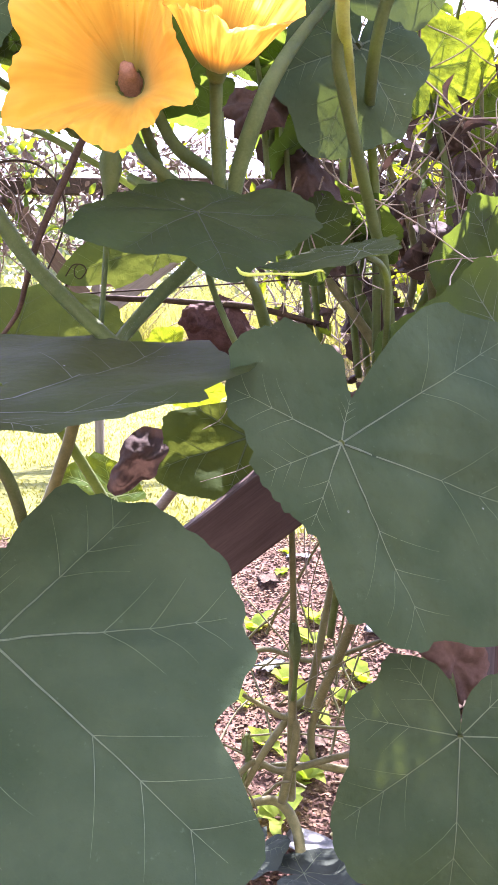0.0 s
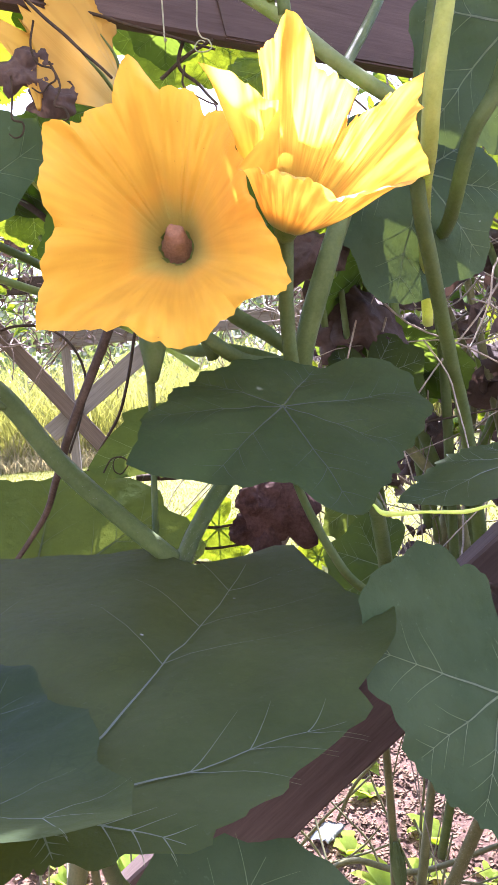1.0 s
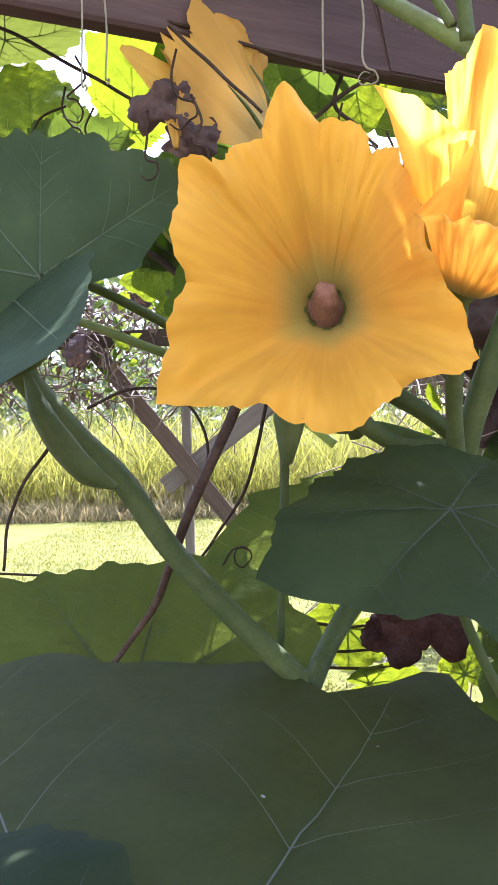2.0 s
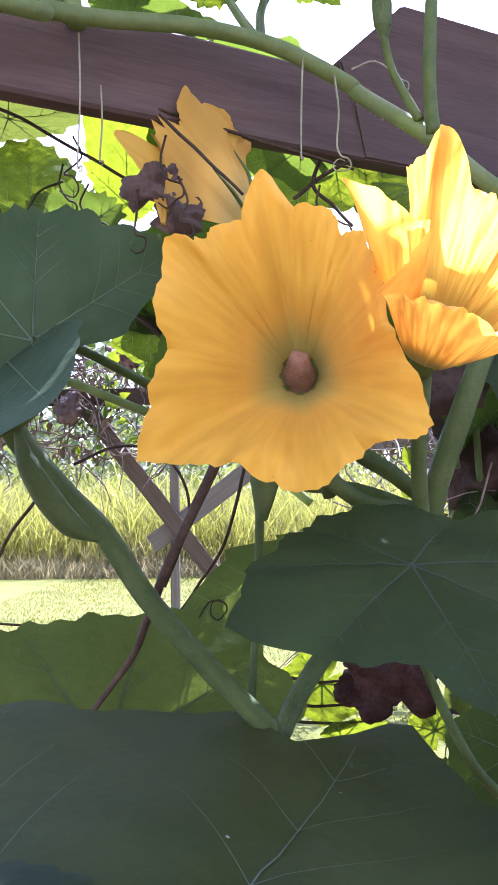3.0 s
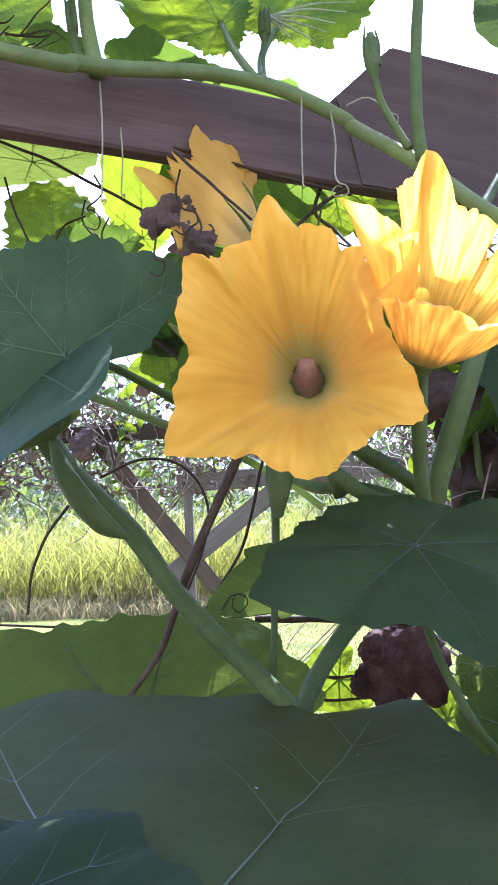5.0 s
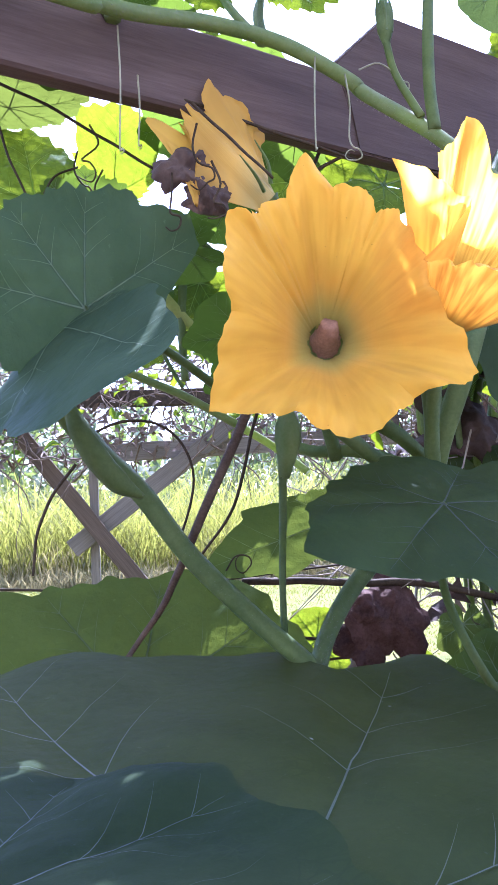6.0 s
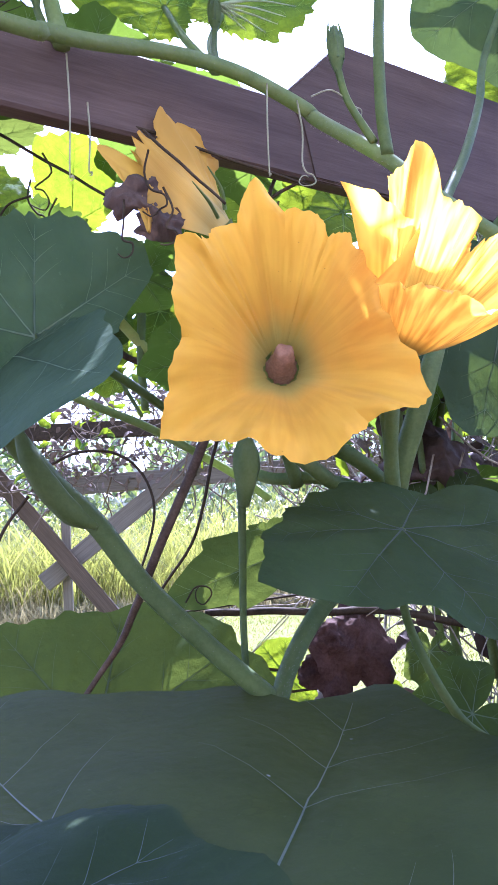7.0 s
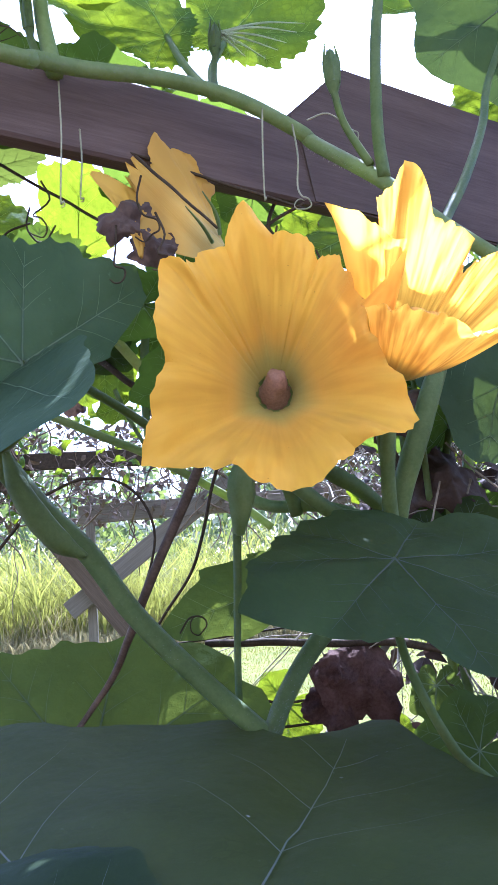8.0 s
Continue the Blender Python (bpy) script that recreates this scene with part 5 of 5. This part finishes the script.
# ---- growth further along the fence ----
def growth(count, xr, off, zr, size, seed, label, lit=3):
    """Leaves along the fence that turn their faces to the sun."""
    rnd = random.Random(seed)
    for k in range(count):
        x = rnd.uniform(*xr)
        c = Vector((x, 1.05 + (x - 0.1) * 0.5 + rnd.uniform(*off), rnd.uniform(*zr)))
        # Every lit-th leaf takes the sunlit-toned copy, the rest the shaded one.
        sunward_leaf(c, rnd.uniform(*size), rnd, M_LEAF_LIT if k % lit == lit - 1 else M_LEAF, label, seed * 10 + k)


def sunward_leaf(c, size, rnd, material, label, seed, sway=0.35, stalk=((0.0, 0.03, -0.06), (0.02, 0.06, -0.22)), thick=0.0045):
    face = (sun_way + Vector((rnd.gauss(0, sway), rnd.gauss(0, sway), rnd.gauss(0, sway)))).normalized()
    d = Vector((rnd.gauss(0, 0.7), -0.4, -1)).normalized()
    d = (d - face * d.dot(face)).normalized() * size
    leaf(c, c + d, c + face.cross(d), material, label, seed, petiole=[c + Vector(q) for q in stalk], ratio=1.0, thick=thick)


# Two leaves added behind the blossoms to cover sun patches on lower leaves.
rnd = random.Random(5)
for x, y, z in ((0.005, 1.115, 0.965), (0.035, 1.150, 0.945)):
    sunward_leaf(Vector((x, y, z)), 0.062, rnd, M_LEAF, "dull green squash leaf adding to the thicket's shade", int(x * 1000), 0.05, ((0.01, 0.02, -0.05), (0.02, 0.04, -0.16)), 0.003)
# Added leaves, some out of view, set where they shade leaves and blossom below.
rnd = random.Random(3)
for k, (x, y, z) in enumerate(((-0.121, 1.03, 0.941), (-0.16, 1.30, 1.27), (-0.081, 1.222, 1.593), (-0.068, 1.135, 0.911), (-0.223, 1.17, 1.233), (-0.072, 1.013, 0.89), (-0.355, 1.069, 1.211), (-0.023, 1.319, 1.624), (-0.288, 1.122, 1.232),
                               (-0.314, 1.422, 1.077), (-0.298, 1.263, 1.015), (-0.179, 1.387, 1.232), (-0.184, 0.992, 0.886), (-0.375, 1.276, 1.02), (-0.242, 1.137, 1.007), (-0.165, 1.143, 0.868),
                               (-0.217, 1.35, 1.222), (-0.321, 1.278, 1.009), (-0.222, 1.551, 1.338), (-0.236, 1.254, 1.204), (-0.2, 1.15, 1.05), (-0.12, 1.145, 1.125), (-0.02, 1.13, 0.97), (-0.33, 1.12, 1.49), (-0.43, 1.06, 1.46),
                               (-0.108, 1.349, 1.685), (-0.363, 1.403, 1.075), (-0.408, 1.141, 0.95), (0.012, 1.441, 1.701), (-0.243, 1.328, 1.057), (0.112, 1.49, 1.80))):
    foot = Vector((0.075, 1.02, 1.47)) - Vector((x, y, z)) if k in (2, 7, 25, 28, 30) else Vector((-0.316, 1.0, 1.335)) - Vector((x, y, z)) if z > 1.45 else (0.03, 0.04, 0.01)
    sunward_leaf(Vector((x, y, z)), 0.072 if k < 9 else 0.046 if k > 27 else 0.058 if k > 24 else 0.085 if k > 22 else 0.045 if k > 19 else 0.060, rnd, M_LEAF, "squash leaf added among the vine to cast shade below", 300 + k, 0.03, (Vector(foot) * 0.5 + Vector((0, 0, 0.01)), foot), 0.003)
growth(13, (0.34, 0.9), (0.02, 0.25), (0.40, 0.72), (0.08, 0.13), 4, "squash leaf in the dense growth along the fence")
# Mostly out of view; added to keep the sun off the low leaves.
growth(14, (0.27, 0.8), (-0.33, -0.05), (0.15, 0.55), (0.10, 0.15), 15, "squash leaf added low along the fence to cast shade", 50)
growth(9, (0.02, 0.30), (0.14, 0.30), (0.72, 1.02), (0.05, 0.085), 9, "dull green squash leaf adding to the thicket's shade", 4)
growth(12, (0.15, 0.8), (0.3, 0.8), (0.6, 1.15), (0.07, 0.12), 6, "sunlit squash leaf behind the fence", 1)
rnd = random.Random(8)
for k in range(16):
    x = rnd.uniform(0.12, 0.75)
    dead_leaf((x, 1.3 + (x - 0.1) * 0.4 + rnd.uniform(0, 0.4), rnd.uniform(0.6, 1.0)), rnd.uniform(0.035, 0.075), (rnd.uniform(-.4, .4), -1, rnd.uniform(-.3, .4)), "shrivelled brown leaf in the dense growth", 60 + k)


def leaf_bits(name, label, count, box, size, material, seed):
    """Small curled leaves scattered through a tangle, joined."""
    rnd = random.Random(seed)
    verts, faces = [], []
    for _ in range(count):
        c = Vector([rnd.uniform(*q) for q in box])
        if noise.noise(c * 3.1) < -0.12:
            continue
        u = Vector((rnd.gauss(0, 1), rnd.gauss(0, 1), rnd.gauss(-0.4, 1))).normalized() * size * rnd.uniform(0.4, 1.3)
        w = u.orthogonal().normalized() * size * rnd.uniform(0.25, 0.6)
        n = u.cross(w).normalized() * size
        curl_a, curl_b, k = rnd.uniform(-0.5, 0.5), rnd.uniform(0.1, 0.5), len(verts)
        for r in range(6):
            f = r / 5 * 2 - 1
            wide = (1 - abs(f) ** 2.2) * (1 + 0.25 * rnd.uniform(-1, 1)) + 0.04
            for s in (-1, 0, 1):
                verts.append(tuple(c + u * f + w * wide * s + n * (curl_a * f * f + curl_b * s * s * wide + 0.08 * rnd.uniform(-1, 1))))
        for r in range(5):
            for s in range(2):
                q = k + r * 3 + s
                faces.append((q, q + 1, q + 4, q + 3))
    me = bpy.data.meshes.new(name)
    me.from_pydata(verts, [], faces)
    for p in me.polygons:
        p.use_smooth = True
    me.materials.append(material)
    return tagged(new(name, me), label, "leaves", "", "stuff")


leaf_bits("dry_leaves", "withered brown leaves caught in the far fence's vines", 4200, ((-2.8, 2.8), (4.0, 4.6), (0.99, 1.5)), 0.026, M_DRY, 41)
leaf_bits("vine_leaves", "small sunlit green leaves in the far fence's vines", 750, ((-2.8, 2.8), (4.0, 4.6), (1.02, 1.7)), 0.034, M_LEAF_LIT, 42)
leaf_bits("vine_leaves", "green leaves of the overgrown fence further back", 420, ((0.2, 1.2), (1.7, 2.4), (0.75, 1.45)), 0.03, M_LEAF_LIT, 43)
leaf_bits("vine_leaves", "sunlit lime green leaves of the vine behind the blossom", 130, ((-0.46, 0.02), (1.4, 2.1), (0.92, 1.12)), 0.017, M_LEAF_LIT, 47)
leaf_bits("dry_leaves", "withered leaves in the thicket behind the plant", 420, ((0.12, 1.1), (1.6, 2.2), (0.5, 1.05)), 0.024, M_DRY, 44)

# ---- litter and weeds on the bed ----
def weed(at, size, seed, label="small sunlit weed in the mulch"):
    rnd = random.Random(seed + 40)
    at = Vector(at)
    root = thing("weed", label, "weed", "weeds")
    for k in range(rnd.randint(8, 14)):
        a = rnd.uniform(0, 6.3)
        d = Vector((math.cos(a), math.sin(a), rnd.uniform(0.5, 1.8))).normalized()
        s = d.cross(Vector((0, 0, 1))).normalized()
        ln, w = size * rnd.uniform(0.5, 1.1), size * rnd.uniform(0.13, 0.27)
        droop, side = rnd.uniform(0.15, 0.6), rnd.uniform(-0.3, 0.3)
        bm = bmesh.new()
        rows = []
        for j in range(7):
            f = j / 6
            ww = w * math.sin(math.pi * min(1, 0.06 + f * 0.94)) ** 0.8 * rnd.uniform(0.65, 1.25)
            c = at + d * ln * f - Vector((0, 0, 1)) * ln * droop * f * f + s * side * ln * f * f
            rows.append([bm.verts.new(c + s * ww * q + Vector((0, 0, abs(q) * ww * 0.3))) for q in (-1, 0, 1)])
        for p, q in zip(rows, rows[1:]):
            for i in range(2):
                bm.faces.new((p[i], p[i + 1], q[i + 1], q[i]))
        part("leaf", bm, M_WEED, root)
    return root


for k, (x, y) in enumerate(((0.10, 2.2), (0.16, 1.95), (0.02, 1.9), (0.22, 1.75), (0.08, 1.7), (-0.15, 2.0), (0.3, 1.6), (0.35, 2.1), (-0.3, 1.7), (0.45, 1.8), (0.2, 1.45), (-0.5, 1.9), (0.12, 2.35), (0.03, 1.5), (0.13, 1.6), (0.0, 1.62), (0.1, 1.4), (0.05, 1.3), (-0.12, 1.55), (0.2, 1.62), (-0.53, 1.85), (-0.45, 1.97), (-0.42, 1.70), (-0.37, 2.08), (-0.54, 1.66), (0.15, 1.85), (0.24, 1.70), (0.27, 1.52), (-0.47, 1.78))):
    weed((x, y, bed(y)), 0.045 + 0.02 * (k % 3), k)


def scrap(at, size, seed, material, label, category="litter"):
    rnd = random.Random(seed + 80)
    bm = bmesh.new()
    n = 7
    grid = [[bm.verts.new(Vector(at) + Vector(((i - 3) / 3 * size, (j - 3) / 3 * size * 0.6, 0.012 + size * 0.35 * abs(noise.noise(Vector((i * 0.45, j * 0.45, seed))))))) for i in range(n)] for j in range(n)]
    for a, b in zip(grid, grid[1:]):
        for i in range(n - 1):
            bm.faces.new((a[i], a[i + 1], b[i + 1], b[i]))
    bmesh.ops.solidify(bm, geom=bm.faces[:], thickness=0.002)
    bmesh.ops.rotate(bm, cent=Vector(at), matrix=Matrix.Rotation(rnd.uniform(0, 6.3), 3, "Z"), verts=bm.verts)
    return tagged(part("leaf_litter", bm, material), label, category, "bed litter")


for k, (x, y, s) in enumerate(((0.06, 2.15, 0.07), (0.15, 2.3, 0.06), (0.05, 1.75, 0.06), (0.2, 1.3, 0.09), (-0.1, 2.0, 0.06), (0.3, 1.9, 0.07), (0.12, 1.5, 0.05), (-0.25, 1.85, 0.06), (0.1, 1.22, 0.08), (0.4, 1.6, 0.07))):
    scrap((x, y, bed(y)), s * 0.6, k, M_PALE if k % 3 else M_DRY, "curled pale dry leaf lying on the mulch")


leaf((0.075, 1.130, -0.135), (0.170, 1.150, -0.140), (0.060, 1.210, -0.145), M_WILT, "grey-green wilted squash leaf lying on the mulch", 61, cup=0.10, wave=0.12, ratio=0.7, thick=0.003)
leaf((0.010, 1.180, -0.130), (-0.045, 1.120, -0.140), (-0.020, 1.240, -0.140), M_WILT, "grey-green wilted squash leaf lying on the mulch", 62, cup=0.12, wave=0.14, ratio=0.8, thick=0.003)
dead_leaf((0.085, 1.05, -0.135), 0.055, (0.1, -0.5, 1), "dark red-brown dead leaf lying on the mulch", 63, crumple=0.7)


def mulch_chips():
    """Loose bark chips over the bed."""
    rnd = random.Random(77)
    verts, faces = [], []
    for _ in range(38000):
        y = rnd.uniform(0.95, 2.55)
        c = Vector((rnd.uniform(-1.0, 1.1), y, bed(y) + 0.006))
        u = Vector((rnd.gauss(0, 1), rnd.gauss(0, 1), rnd.gauss(0, 0.35))).normalized()
        w = u.cross(Vector((rnd.gauss(0, .3), rnd.gauss(0, .3), 1))).normalized()
        h = u.cross(w)
        a, b, t = rnd.uniform(0.002, 0.0065), rnd.uniform(0.0014, 0.0032), rnd.uniform(0.0008, 0.002)
        k = len(verts)
        for sx, sy, sz in ((-1, -1, -1), (1, -1, -1), (1, 1, -1), (-1, 1, -1), (-.8, -.8, 1), (.7, -.9, 1), (.9, .7, 1), (-.9, .8, 1)):
            verts.append(tuple(c + u * a * sx + w * b * sy + h * t * sz))
        faces += [(k, k + 1, k + 2, k + 3), (k + 4, k + 7, k + 6, k + 5), (k, k + 4, k + 5, k + 1), (k + 1, k + 5, k + 6, k + 2), (k + 2, k + 6, k + 7, k + 3), (k + 3, k + 7, k + 4, k)]
    me = bpy.data.meshes.new("bark_chips")
    me.from_pydata(verts, [], faces)
    me.materials.append(M_CHIP)
    return tagged(new("bark_chips", me), "loose pinkish brown bark chips", "mulch", "", "stuff")


M_CHIP = mat_plain("bark_chip", (0.040, 0.025, 0.017), (0.145, 0.098, 0.056), 40, 0.9, 0.4, 0.003, spec=0.1)
mulch_chips()

tangle("dried_vines", "pale dried vine stems hanging through the squash growth", 150, ((0.02, 0.5), (1.15, 1.6), (0.45, 1.0)), 0.40, 0.0011, M_DRY_PALE, 35, 0.45, (0.1, 0, -0.8), 0.6)
leaf_bits("dry_leaves", "small withered leaves hanging in the squash growth", 260, ((0.02, 0.5), (1.2, 1.5), (0.5, 1.0)), 0.022, M_DEAD, 45)
leaf_bits("vine_leaves", "small bright green leaves scattered behind the squash growth", 160, ((0.0, 0.6), (1.3, 1.7), (0.55, 1.15)), 0.022, M_LEAF_LIT, 46)
